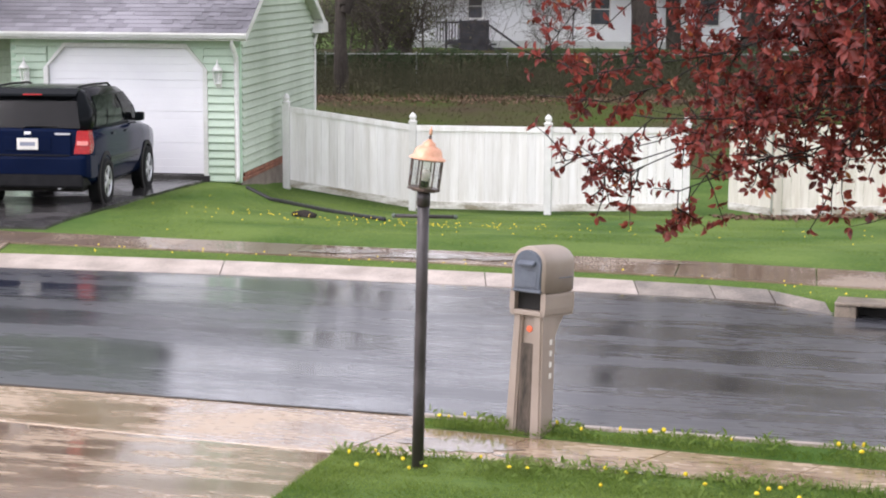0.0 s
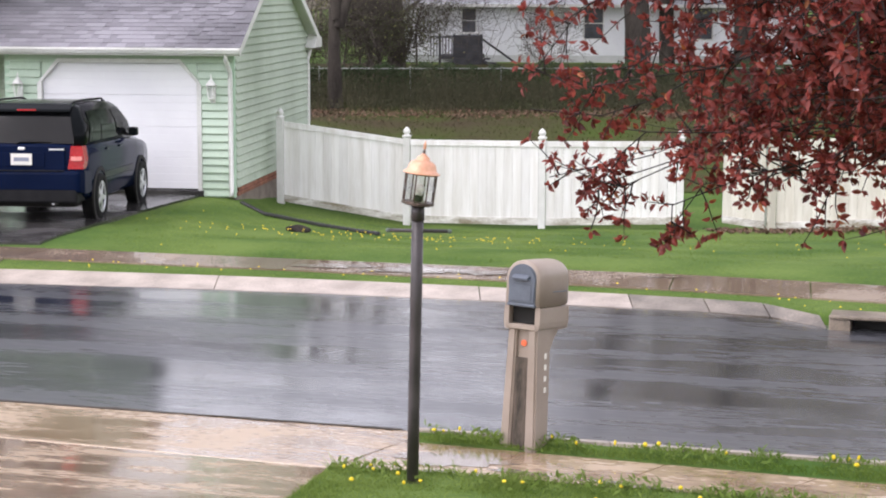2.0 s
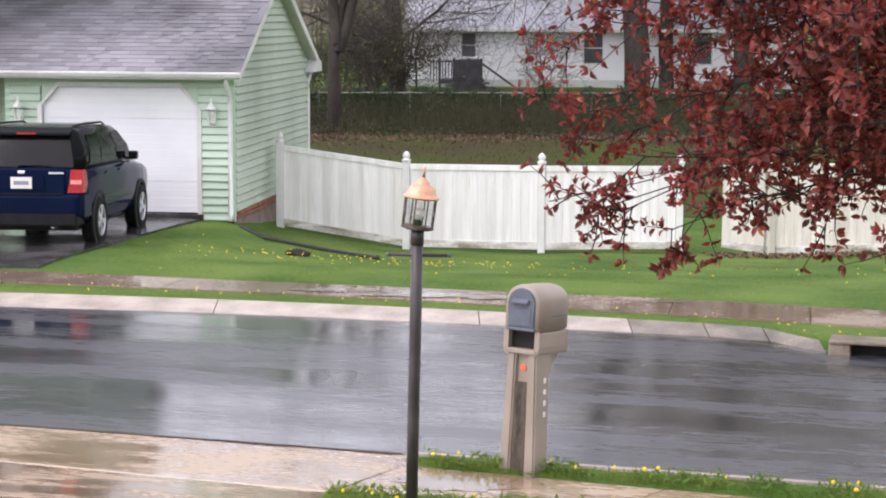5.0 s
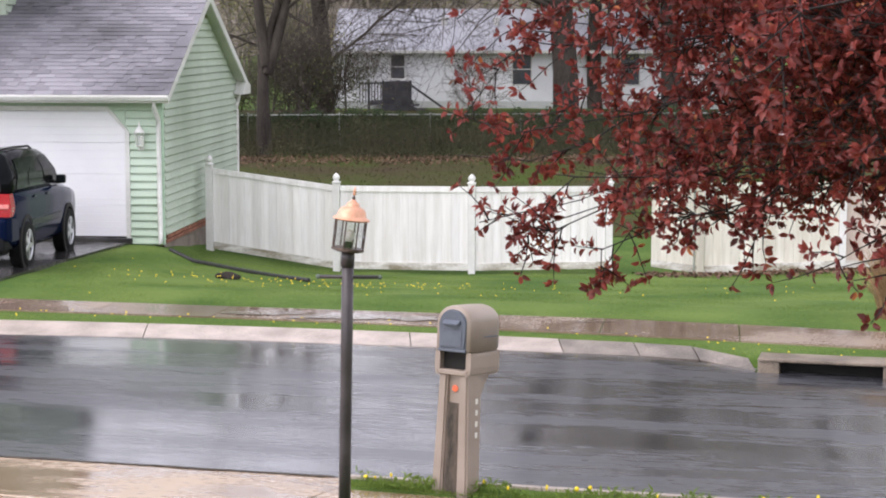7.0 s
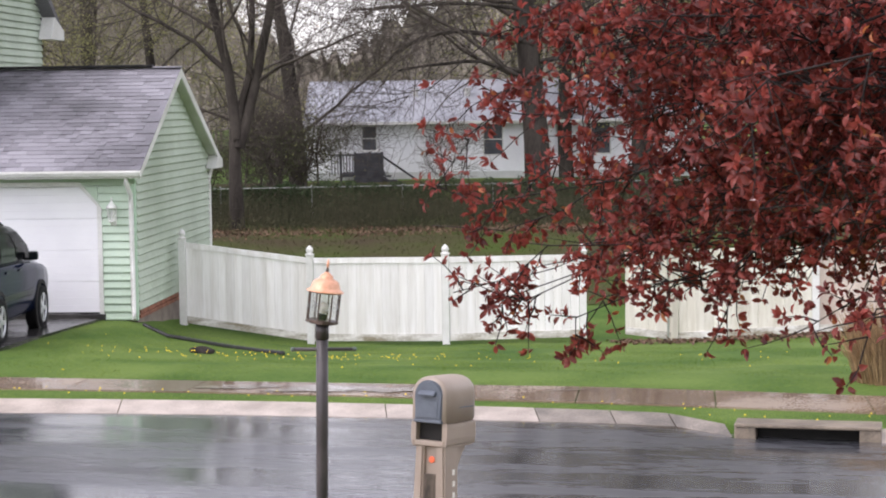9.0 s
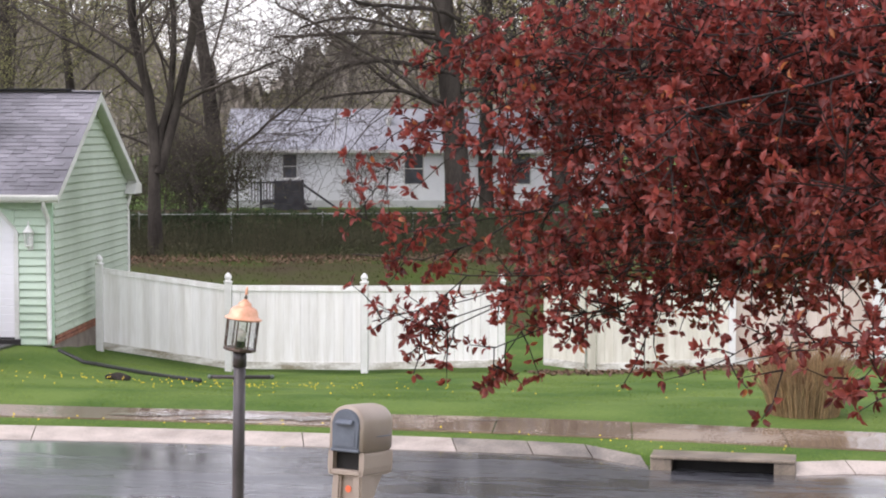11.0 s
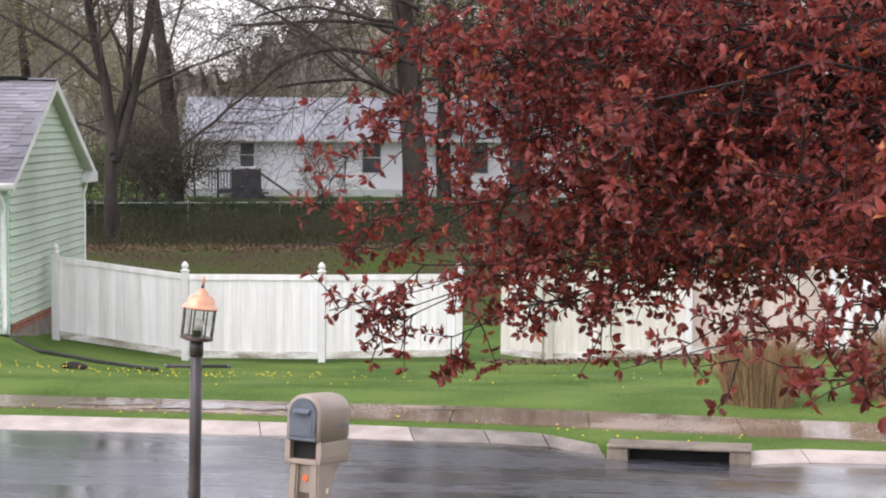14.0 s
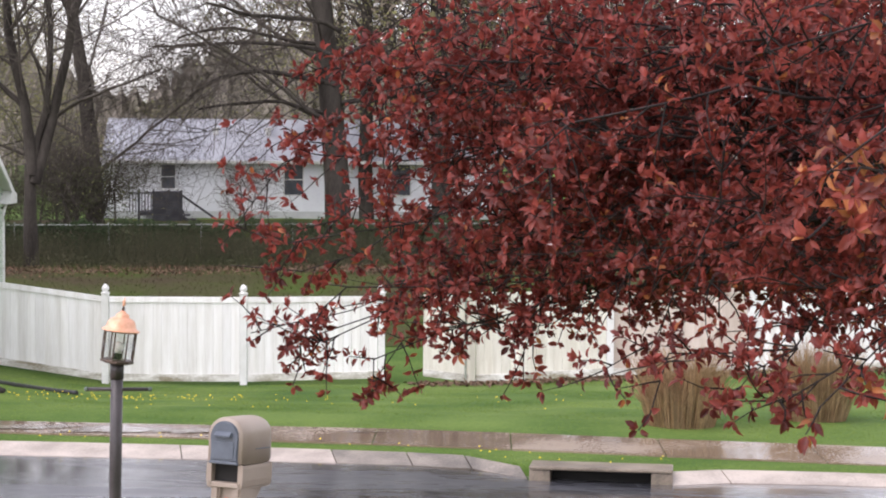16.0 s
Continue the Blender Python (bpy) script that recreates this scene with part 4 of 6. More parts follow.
def body_ring(y, w, zb, zs, zt, wt):
    """Half section points, mirrored: sill, side, shoulder, top."""
    h = [(w - 0.10, zb), (w - 0.03, zb + 0.06), (w, zb + 0.28), (w, zs - 0.12), (w - 0.02, zs - 0.03), (wt + 0.02, zs), (wt - 0.08, zt), (wt * 0.5, zt + 0.015)]
    return [(x, y, z) for x, z in h] + [(-x, y, z) for x, z in h[::-1]]


# y: 0 at the tail, forward positive
stations = [(0.02, 0.80, 0.50, 0.98, 1.02, 0.70), (0.08, 0.875, 0.40, 1.02, 1.06, 0.78), (0.35, 0.905, 0.32, 1.04, 1.08, 0.82), (1.0, 0.912, 0.28, 1.04, 1.08, 0.83),
            (2.4, 0.912, 0.28, 1.03, 1.06, 0.83), (3.3, 0.905, 0.28, 1.0, 1.05, 0.82), (3.9, 0.89, 0.30, 0.96, 1.02, 0.76), (4.4, 0.84, 0.34, 0.88, 0.93, 0.66), (4.58, 0.72, 0.40, 0.76, 0.80, 0.56)]
bm = bmesh.new()
loft(bm, [body_ring(*s) for s in stations])
cb = part("body", bm, CARBLUE, car, smooth=True)
cb.data.materials.append(CARSHADE)


def cabin_ring(y, z0, z1, w0, w1):
    h = [(w0, z0), (w0 - 0.015, z0 + (z1 - z0) * 0.45), (w1 + 0.045, z1 - 0.07), (w1 - 0.02, z1 - 0.015), (w1 * 0.55, z1 + 0.012)]
    return [(x, y, z) for x, z in h] + [(-x, y, z) for x, z in h[::-1]]


bm = bmesh.new()
rear, roofr, rooff, cowl = 0.10, 0.52, 2.45, 3.35


def skew(ring, lo, hi, z0, z1):
    """Lean a ring: its lower points at lo, its upper at hi along the car."""
    return [(x, lo + (hi - lo) * max(0, min(1, (z - z0) / (z1 - z0))), z) for x, _, z in ring]


R = cabin_ring(0, 1.04, 1.66, 0.845, 0.66)
loft(bm, [skew(R, 0.08, 0.42, 1.04, 1.66), skew(cabin_ring(0, 1.04, 1.68, 0.862, 0.67), 0.35, 0.60, 1.04, 1.68), skew(cabin_ring(0, 1.04, 1.70, 0.865, 0.68), 1.4, 1.4, 1.04, 1.7),
          skew(cabin_ring(0, 1.03, 1.68, 0.86, 0.66), 2.5, 2.25, 1.04, 1.68), skew(cabin_ring(0, 1.02, 1.655, 0.85, 0.655), 3.3, 2.62, 1.02, 1.655)])
part("cabin", bm, CARSHADE, car, "roof and pillars in paint darkened for their reflections", smooth=True)


def pane4(p, n, t=0.012):
    bm = bmesh.new()
    bm.faces.new([bm.verts.new(q) for q in p])
    bmesh.ops.solidify(bm, geom=list(bm.faces), thickness=t)
    return bm


part("rear_window", pane4([(-0.75, 0.065, 1.075), (0.75, 0.065, 1.075), (0.62, 0.345, 1.55), (-0.62, 0.345, 1.55)], None), CARGLASS, car, "tinted rear window")
bm = bmesh.new()
prism(bm, [(0.28, 1.60), (0.27, 1.565), (0.55, 1.64), (0.6, 1.69), (0.45, 1.685)], "x", -0.64, 0.64)
sp = part("spoiler", bm, CARSHADE, car)
part("brake_light", boxed((-0.14, 0.262, 1.575), (0.14, 0.285, 1.60), 0.004), TAIL, sp, "high brake light")
for s in (-1, 1):
    # side glass in three panes
    for y0, y1, yt0, yt1 in ((0.50, 1.15, 0.72, 1.18), (1.22, 2.12, 1.25, 2.05), (2.19, 3.10, 2.12, 2.60)):
        bm = bmesh.new()
        rows_ = [(0.872, 1.085, 0.0), (0.862, 1.31, 0.42), (0.758, 1.56, 0.95)]
        vs = [[bm.verts.new((s * x, y0 + (yt0 - y0) * f, z)), bm.verts.new((s * x, y1 + (yt1 - y1) * f, z))] for x, z, f in ((x, z, f) for x, z, f in rows_)]
        for q, r in zip(vs, vs[1:]):
            bm.faces.new((q[0], q[1], r[1], r[0]))
        bmesh.ops.solidify(bm, geom=list(bm.faces), thickness=0.012)
        part("side_window", bm, CARGLASS, car)
    bm = bmesh.new()
    pr = [(0.665, 0.74), (0.885, 0.74), (0.905, 0.86), (0.875, 1.04), (0.715, 1.04), (0.70, 0.90)]
    va = [bm.verts.new((s * x, -0.005 + 0.03 * (x - 0.6) / 0.3, z)) for x, z in pr]
    vb = [bm.verts.new((s * min(x, 0.915), 0.24, z)) for x, z in pr]
    bm.faces.new(va), bm.faces.new(vb[::-1])
    for i in range(6):
        bm.faces.new((va[i], va[(i + 1) % 6], vb[(i + 1) % 6], vb[i]))
    tl = part("tail_light", bm, TAIL, car, "red tail lamp cluster")
    part("clear_lens", boxed((s * 0.795 - 0.08, -0.008, 0.850), (s * 0.795 + 0.08, 0.02, 0.905), 0.004), TAIL_PALE, tl)
    part("roof_rail", tubed([(s * 0.60, 0.50, 1.665), (s * 0.61, 0.60, 1.70), (s * 0.615, 1.2, 1.722), (s * 0.615, 2.2, 1.71), (s * 0.60, 2.45, 1.65)], 0.018, 8), BLACKPLASTIC, car, smooth=True)
    mi = part("mirror", boxed((min(s * 0.90, s * 1.045), 2.78, 1.05), (max(s * 0.90, s * 1.045), 2.90, 1.20), 0.03), CARSHADE, car)
    part("mirror_foot", boxed((min(s * 0.84, s * 0.93), 2.80, 1.05), (max(s * 0.84, s * 0.93), 2.88, 1.10), 0.01), BLACKPLASTIC, mi)
    part("door_handle", boxed((s * 0.917 - 0.012, 1.30, 0.93), (s * 0.917 + 0.012, 1.48, 0.965), 0.008), CARSHADE, car)
    part("door_handle", boxed((s * 0.917 - 0.012, 2.12, 0.93), (s * 0.917 + 0.012, 2.30, 0.965), 0.008), CARSHADE, car)
    part("side_moulding", boxed((s * 0.915 - 0.012, 1.15, 0.55), (s * 0.915 + 0.012, 3.05, 0.64), 0.008), CARSHADE, car)
    for yc in (0.92, 3.63):
        # arch lining, tyre, rim
        bm = bmesh.new()
        lathe(bm, [(0.43, -0.02), (0.43, 0.008), (0.372, 0.012), (0.372, -0.02)], 32, pose(s * 0.910, yc, 0.375, 0, 90 * s, 0), cap=False)
        part("arch_lip", bm, DARK, car)
        wh = part("wheel", boxed((-0.05, -0.05, -0.05), (0.05, 0.05, 0.05), 0.01), DARK, car, m=pose(s * 0.818, yc, 0.355, 0, 90 * s, 0))
        bm = bmesh.new()
        lathe(bm, [(0.22, -0.11), (0.335, -0.11), (0.356, -0.08), (0.356, 0.085), (0.338, 0.118), (0.235, 0.122), (0.225, 0.10)], 32)
        part("tyre", bm, TYRE, wh, smooth=True)
        bm = bmesh.new()
        lathe(bm, [(0.234, 0.09), (0.234, 0.119), (0.212, 0.122), (0.20, 0.085)], 32)
        lathe(bm, [(0.075, 0.08), (0.075, 0.112), (0.05, 0.12), (0.01, 0.122)], 16)
        for k in range(5):
            box(bm, (0.05, -0.036, 0.085), (0.215, 0.036, 0.113), 0.008, m=pose(0, 0, 0, 0, 0, 72 * k + 10))
        part("rim", bm, ALLOY, wh, "silver five-spoke rim")
        bm = bmesh.new()
        lathe(bm, [(0.21, 0.04), (0.21, 0.06), (0.02, 0.06)], 24)
        part("brake", bm, DARK, wh)
bm = bmesh.new()
loft(bm, [[(x, y, z) for x, z in ((-w, a), (w, a), (w, b), (-w, b))] for y, w, a, b in ((-0.09, 0.80, 0.47, 0.69), (-0.07, 0.86, 0.44, 0.715), (0.05, 0.905, 0.42, 0.72), (0.40, 0.918, 0.42, 0.70))])
bmesh.ops.bevel(bm, geom=list(bm.edges), offset=0.012, segments=2, affect="EDGES")
bp = part("rear_bumper", bm, CARBLUE, car)
part("bumper_skirt", boxed((-0.82, -0.085, 0.30), (0.82, 0.40, 0.50), 0.03), BLACKPLASTIC, bp)
part("bumper_step", boxed((-0.62, -0.085, 0.713), (0.62, 0.02, 0.728), 0.005), BLACKPLASTIC, bp)
part("tailgate", boxed((-0.63, -0.012, 0.70), (0.63, 0.03, 1.035), 0.012), CARBLUE, car)
part("plate_recess", boxed((-0.34, -0.022, 0.77), (0.34, -0.010, 0.955), 0.006), CARBLUE, car)
pl = part("number_plate", boxed((-0.155, -0.032, 0.79), (0.155, -0.022, 0.94), 0.004), PALE, car, "white number plate")
part("plate_bar", boxed((-0.11, -0.035, 0.84), (0.11, -0.0325, 0.89)), mat("plate_grey_ink", (0.2, 0.22, 0.28), (0.3, 0.32, 0.38), 0.5, 60, 100, 0), pl)
part("badge_bar", boxed((-0.055, -0.022, 0.985), (0.055, -0.011, 1.025), 0.01), CHROME, car, "small chrome badge")
part("badge_bar", boxed((0.40, -0.020, 0.985), (0.62, -0.011, 1.008), 0.002), ALLOY, car)
part("badge_bar", boxed((-0.62, -0.020, 0.985), (-0.50, -0.011, 1.008), 0.002), ALLOY, car)
part("wiper", tubed([(-0.10, 0.05, 1.055), (-0.04, 0.06, 1.10), (0.42, 0.075, 1.10)], 0.011, 6), BLACKPLASTIC, car)
part("exhaust", tubed([(0.45, -0.02, 0.30), (0.45, 0.4, 0.30)], 0.03, 10), GALV, car)
part("underbody", boxed((-0.72, 0.3, 0.22), (0.72, 4.2, 0.42), 0.03), DARK, car)
for yc in (0.92, 3.63):
    part("axle", tubed([(-0.75, yc, 0.33), (0.75, yc, 0.33)], 0.05, 8), DARK, car)
for o in car.children:
    if o.name.split(".")[0] not in ("wheel", "arch_lip", "axle"):
        for q in (o, *o.children):
            for v in q.data.vertices:
                v.co.z = v.co.z * 1.106 if v.co.z < 1.04 else 1.15 + (v.co.z - 1.04) * 0.92

# ---- leaves and branches in bulk ----


def bulk(name, verts, faces, material, ids=None, extra=()):
    """A mesh from arrays of places and triangles."""
    me = bpy.data.meshes.new(name)
    verts, faces = np.asarray(verts, np.float32), np.asarray(faces, np.int32)
    me.vertices.add(len(verts))
    me.vertices.foreach_set("co", verts.ravel())
    me.loops.add(faces.size)
    me.loops.foreach_set("vertex_index", faces.ravel())
    me.polygons.add(len(faces))
    me.polygons.foreach_set("loop_start", np.arange(len(faces), dtype=np.int32) * 3)
    me.materials.append(material)
    for m in extra:
        me.materials.append(m)
    if ids is not None:
        me.polygons.foreach_set("material_index", np.asarray(ids, np.int32))
    me.update(calc_edges=True)
    return me


def unit(a):
    return a / np.maximum(np.linalg.norm(a, axis=1, keepdims=True), 1e-9)


def leaf_arrays(P, D, N, L, W, fold=0.18):
    """Folded leaves: foot, two flanks, tip and a sunken midrib."""
    D = unit(D)
    S = unit(np.cross(D, N))
    N = np.cross(S, D)
    L, W = L[:, None], W[:, None]
    foot, tip = P, P + D * L - N * L * 0.18
    a, b = P + D * L * 0.5 + S * W / 2 + N * W * fold, P + D * L * 0.5 - S * W / 2 + N * W * fold
    mid = P + D * L * 0.55
    V = np.stack([foot, a, tip, b, mid], 1).reshape(-1, 3)
    F = np.array([(0, 4, 1), (1, 4, 2), (2, 4, 3), (3, 4, 0)])
    F = (np.arange(len(P))[:, None, None] * 5 + F[None]).reshape(-1, 3)
    return V, F


def round_leaves(P, D, N, L, W, fold=0.2):
    """Oval folded leaves with a drooping tip."""
    D = unit(D)
    S = unit(np.cross(D, N))
    N = np.cross(S, D)
    L, W = L[:, None], W[:, None]
    at = lambda f, w, h: P + D * L * f + S * W * w / 2 + N * (W * h)
    V = np.stack([P, at(0.30, 0.9, fold), at(0.68, 0.8, fold * 0.6), P + D * L - N * L * 0.2, at(0.68, -0.8, fold * 0.6), at(0.30, -0.9, fold), at(0.5, 0, 0)], 1).reshape(-1, 3)
    F = np.array([(6, 0, 1), (6, 1, 2), (6, 2, 3), (6, 3, 4), (6, 4, 5), (6, 5, 0)])
    return V, (np.arange(len(P))[:, None, None] * 7 + F[None]).reshape(-1, 3)


def stick_arrays(A, B, ra, rb, sides=3):
    """Tapered prisms from A to B."""
    A, B = np.asarray(A, float), np.asarray(B, float)
    ra, rb = np.asarray(ra, float)[:, None], np.asarray(rb, float)[:, None]
    d = unit(B - A)
    ref = np.where(np.abs(d[:, 2:3]) < 0.9, [[0.0, 0, 1]], [[1.0, 0, 0]])
    u = unit(np.cross(d, ref))
    v = np.cross(d, u)
    rings = []
    for k in range(sides):
        c, s = math.cos(k * math.tau / sides), math.sin(k * math.tau / sides)
        rings.append(A + ra * (c * u + s * v))
    for k in range(sides):
        c, s = math.cos(k * math.tau / sides), math.sin(k * math.tau / sides)
        rings.append(B + rb * (c * u + s * v))
    V = np.stack(rings, 1).reshape(-1, 3)
    F = []
    for k in range(sides):
        j = (k + 1) % sides
        F += [(k, j, sides + j), (k, sides + j, sides + k)]
    F = (np.arange(len(A))[:, None, None] * 2 * sides + np.array(F)[None]).reshape(-1, 3)
    return V, F


def joined(parts_):
    V, F, n = [], [], 0
    for v, f in parts_:
        V.append(v), F.append(f + n)
        n += len(v)
    return np.concatenate(V), np.concatenate(F)


def grow(rng, p, d, length, r, depth, out, droop=0.0, spread=0.6, kids=3, wander=0.22, min_r=0.004, steps=5):
    """A wandering limb with side limbs; segments go to out as (a, b, ra, rb)."""
    p, d = Vector(p), Vector(d).normalized()
    seg = length / steps
    for i in range(steps):
        r2 = max(min_r, r * (1 - 0.55 / steps * 1.0))
        wander_ = wander * (0.4 if r > 0.15 else 1.5)
        d = (d + Vector((rng.gauss(0, wander_), rng.gauss(0, wander_), rng.gauss(0, wander_) - droop * (0.3 if depth else 0)))).normalized()
        q = p + d * seg
        out.append((tuple(p), tuple(q), r, r2))
        if depth > 0 and i >= 1:
            for _ in range(kids if i < steps - 1 else kids + 1):
                if rng.random() < 0.72:
                    a = d.orthogonal().normalized()
                    a.rotate(Matrix.Rotation(rng.uniform(0, math.tau), 3, d))
                    e = (d * (1 - spread * 0.55) + a * spread * rng.uniform(0.7, 1.25)).normalized()
                    grow(rng, q, e, length * rng.uniform(0.40, 0.62), r2 * (rng.uniform(0.18, 0.32) if r > 0.2 else rng.uniform(0.3, 0.5)), depth - 1, out, droop, spread, kids, wander, min_r, max(3, steps - 1))
        p, r = q, r2


def bare_tree(name, x, y, trunks, seed, label, depth=3, kids=2, droop=0.0, buds=0, bud_mat=None, min_r=0.006, bud_size=1.0):
    """trunks: (foot offset, direction, length, radius) of each stem."""
    rng = random.Random(seed)
    nr = np.random.default_rng(seed)
    z = land(x, y) - 0.15
    t = thing(name, pose(x, y, z), label, "tree", "bare trees")
    big, small = [], []
    for off, d, ln, r, *own in trunks:
        segs = []
        grow(rng, off, d, ln, r, own[0] if own else depth, segs, droop, 0.75, kids, 0.07, min_r, 8)
        for s in segs:
            (big if s[2] > r * 0.45 else small).append(s)
    if len(trunks) > 3 and name == "shrub":
        big, small = [], big + small
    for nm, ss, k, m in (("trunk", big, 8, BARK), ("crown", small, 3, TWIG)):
        if not ss:
            continue
        A, B, ra, rb = (np.array([s[i] for s in ss]) for i in range(4))
        ob = new(nm, bulk(nm, *stick_arrays(A, B, ra, rb, k), m))
        ob.parent = t
        if k == 8:
            ob.data.shade_smooth()
    if buds:
        ends = np.array([s[1] for s in small])
        P = ends[nr.integers(0, len(ends), buds)] + nr.normal(0, 0.12, (buds, 3))
        ob = new("bud_haze", bulk("bud_haze", *leaf_arrays(P, nr.normal(0, 1, (buds, 3)), nr.normal(0, 1, (buds, 3)), bud_size * nr.uniform(0.04, 0.10, buds), bud_size * nr.uniform(0.03, 0.07, buds)), bud_mat))
        ob.parent = t
        tagged(ob, kind="stuff")
    return t


# ---- white house in the distance, its deck, chain-link fence ----
FH = pose(0.0, 78.0, 0.18, 0, 0, -4.0)
far = thing("white_house", FH, "white one-storey house with a pale grey roof, far behind the yard", "house")
bm = bmesh.new()
box(bm, (-0.6, 0, 0.0), (16.0, 7.0, 2.62))
part("wall", bm, HOUSEWHITE, far)
for k in range(17):
    part("siding_board", boxed((-0.62, -0.02, 0.45 + k * 0.125), (16.02, -0.001, 0.45 + k * 0.125 + 0.115), 0.0), HOUSEWHITE, far)
part("foundation", boxed((-0.61, -0.03, -0.3), (16.01, 0.0, 0.42)), mat("pale_block_base", (0.5, 0.51, 0.5), (0.6, 0.61, 0.6), 0.8, 2, 20, 0.1), far)
bm = bmesh.new()
prism(bm, [(-0.55, 2.50), (3.6, 4.25), (7.6, 2.5), (7.6, 2.42), (3.6, 4.15), (-0.55, 2.42)], "x", -0.4, 16.6)
rf = part("roof", bm, HOUSEROOF, far)
for k in range(34):
    x = -0.3 + k * 0.5
    bm = bmesh.new()
    prism(bm, [(-0.55, 2.505), (3.6, 4.255), (3.6, 4.28), (-0.55, 2.53)], "x", x, x + 0.03)
    part("seam", bm, HOUSEROOF, rf)
part("fascia", boxed((-0.42, -0.60, 2.40), (16.62, -0.555, 2.52)), TRIM, far)
for x in (4.2, 6.4):
    bm = bmesh.new()
    lathe(bm, [(0.12, 3.5), (0.12, 3.85), (0.18, 3.86), (0.18, 3.92), (0.02, 3.95)], 10, pose(x, 2.0, -0.05))
    part("roof_vent", bm, TRIM, rf)
for x, w, z0, z1 in ((2.02, 0.55, 1.35, 2.32), (7.05, 0.75, 1.12, 2.36), (11.5, 0.75, 1.12, 2.36)):
    wi = part("window", boxed((x, -0.035, z0), (x + w, -0.022, z1)), WINDOWDARK, far, "dark sash window with white frame")
    bm = bmesh.new()
    f = 0.05
    for lo, hi in (((x - f, z0 - f), (x, z1 + f)), ((x + w, z0 - f), (x + w + f, z1 + f)), ((x, z1), (x + w, z1 + f)), ((x, z0 - f), (x + w, z0)), ((x, (z0 + z1) / 2 - 0.02), (x + w, (z0 + z1) / 2 + 0.02))):
        box(bm, (lo[0], -0.06, lo[1]), (hi[0], -0.021, hi[1]))
    part("frame", bm, TRIM, wi)
part("door", boxed((3.35, -0.035, 0.45), (4.2, -0.022, 2.3)), HOUSEWHITE, far, "white back door")
deck = thing("back_deck", FH @ pose(1.2, -2.4, 0), "charcoal wooden deck with steps and railing beside the white house", "deck")
part("platform", boxed((0, 0, 0.35), (1.75, 2.3, 0.47), 0.01), DECK, deck)
for x in (0.03, 0.6, 1.2, 1.7):
    part("post", boxed((x - 0.05, -0.02, -0.4), (x + 0.05, 0.08, 1.35)), DECK, deck)
part("screen", boxed((0.62, -0.045, 0.10), (1.72, -0.022, 1.3)), DECK, deck, "dark cover over the railing")
for k in range(8):
    part("baluster", boxed((-0.35 + k * 0.12, 0.0, 0.45), (-0.31 + k * 0.12, 0.04, 1.2)), DECK, deck)
part("handrail", boxed((-0.4, -0.02, 1.2), (0.62, 0.07, 1.26)), DECK, deck)
for k in range(5):
    part("step", boxed((1.78 + k * 0.24, 0.0, 0.32 - k * 0.17), (2.04 + k * 0.24, 0.9, 0.37 - k * 0.17)), DECK, deck)
part("stair_rail", tubed([(1.72, 0.0, 1.15), (3.0, 0.0, 0.25)], 0.05, 6), DECK, deck)
part("stringer", tubed([(1.72, 0.0, 0.30), (3.0, 0.0, -0.55)], 0.08, 6), DECK, deck)
box_bin = thing("storage_box", FH @ pose(2.4, -2.2, 0.47), "pale grey lidded box on the deck", "box")
part("body", boxed((-0.4, 0, 0), (0.4, 0.5, 0.85), 0.03), mat("pale_grey_plastic", (0.35, 0.37, 0.42), (0.45, 0.47, 0.52), 0.5, 3, 40, 0), box_bin)
part("lid", boxed((-0.43, -0.03, 0.855), (0.43, 0.53, 0.93), 0.02), TRIM, box_bin)

chain = thing("chain_link_fence", pose(0, 0, 0), "galvanised chain-link fence overgrown with vines", "fence")
CY = 60.0
part("top_rail", tubed([(-16, CY, 0.81), (-4, CY, 0.82), (6, CY, 0.85), (26, CY, 0.92)], 0.022, 6), DULL, chain)
for k in range(15):
    x = -14.6 + k * 2.9
    part("post", tubed([(x, CY, -0.4), (x, CY, 0.90)], 0.03, 6), DULL, chain)
A, B = [], []
for k in range(640):
    x = -15.8 + k * 0.066
    z0 = -0.25
    for s in (-1, 1):
        A.append((x, CY, z0)), B.append((x + s * 1.05, CY, z0 + 1.05))
ob = new("mesh", bulk("mesh", *stick_arrays(A, B, [0.003] * len(A), [0.003] * len(A)), LEAD))
ob.parent = chain
tagged(ob, kind="stuff")

nr = np.random.default_rng(7)


def scatter_leaves(n, xr, yr, top, size, seed):
    """Leaves piled under a wavy top line over a strip."""
    g = np.random.default_rng(seed)
    x, y = g.uniform(*xr, n), g.uniform(*yr, n)
    h = np.array([top(a, b) for a, b in zip(x, y)])
    gz = np.array([land(a, b) for a, b in zip(x, y)])
    z = gz + h * np.sqrt(g.uniform(0, 1, n))
    P = np.stack([x, y, z], 1)
    N = g.normal(0, 1, (n, 3)) + [0, -0.6, 0.6]
    return leaf_arrays(P, g.normal(0, 1, (n, 3)), N, g.uniform(*size, n), g.uniform(size[0] * 0.6, size[1] * 0.7, n))


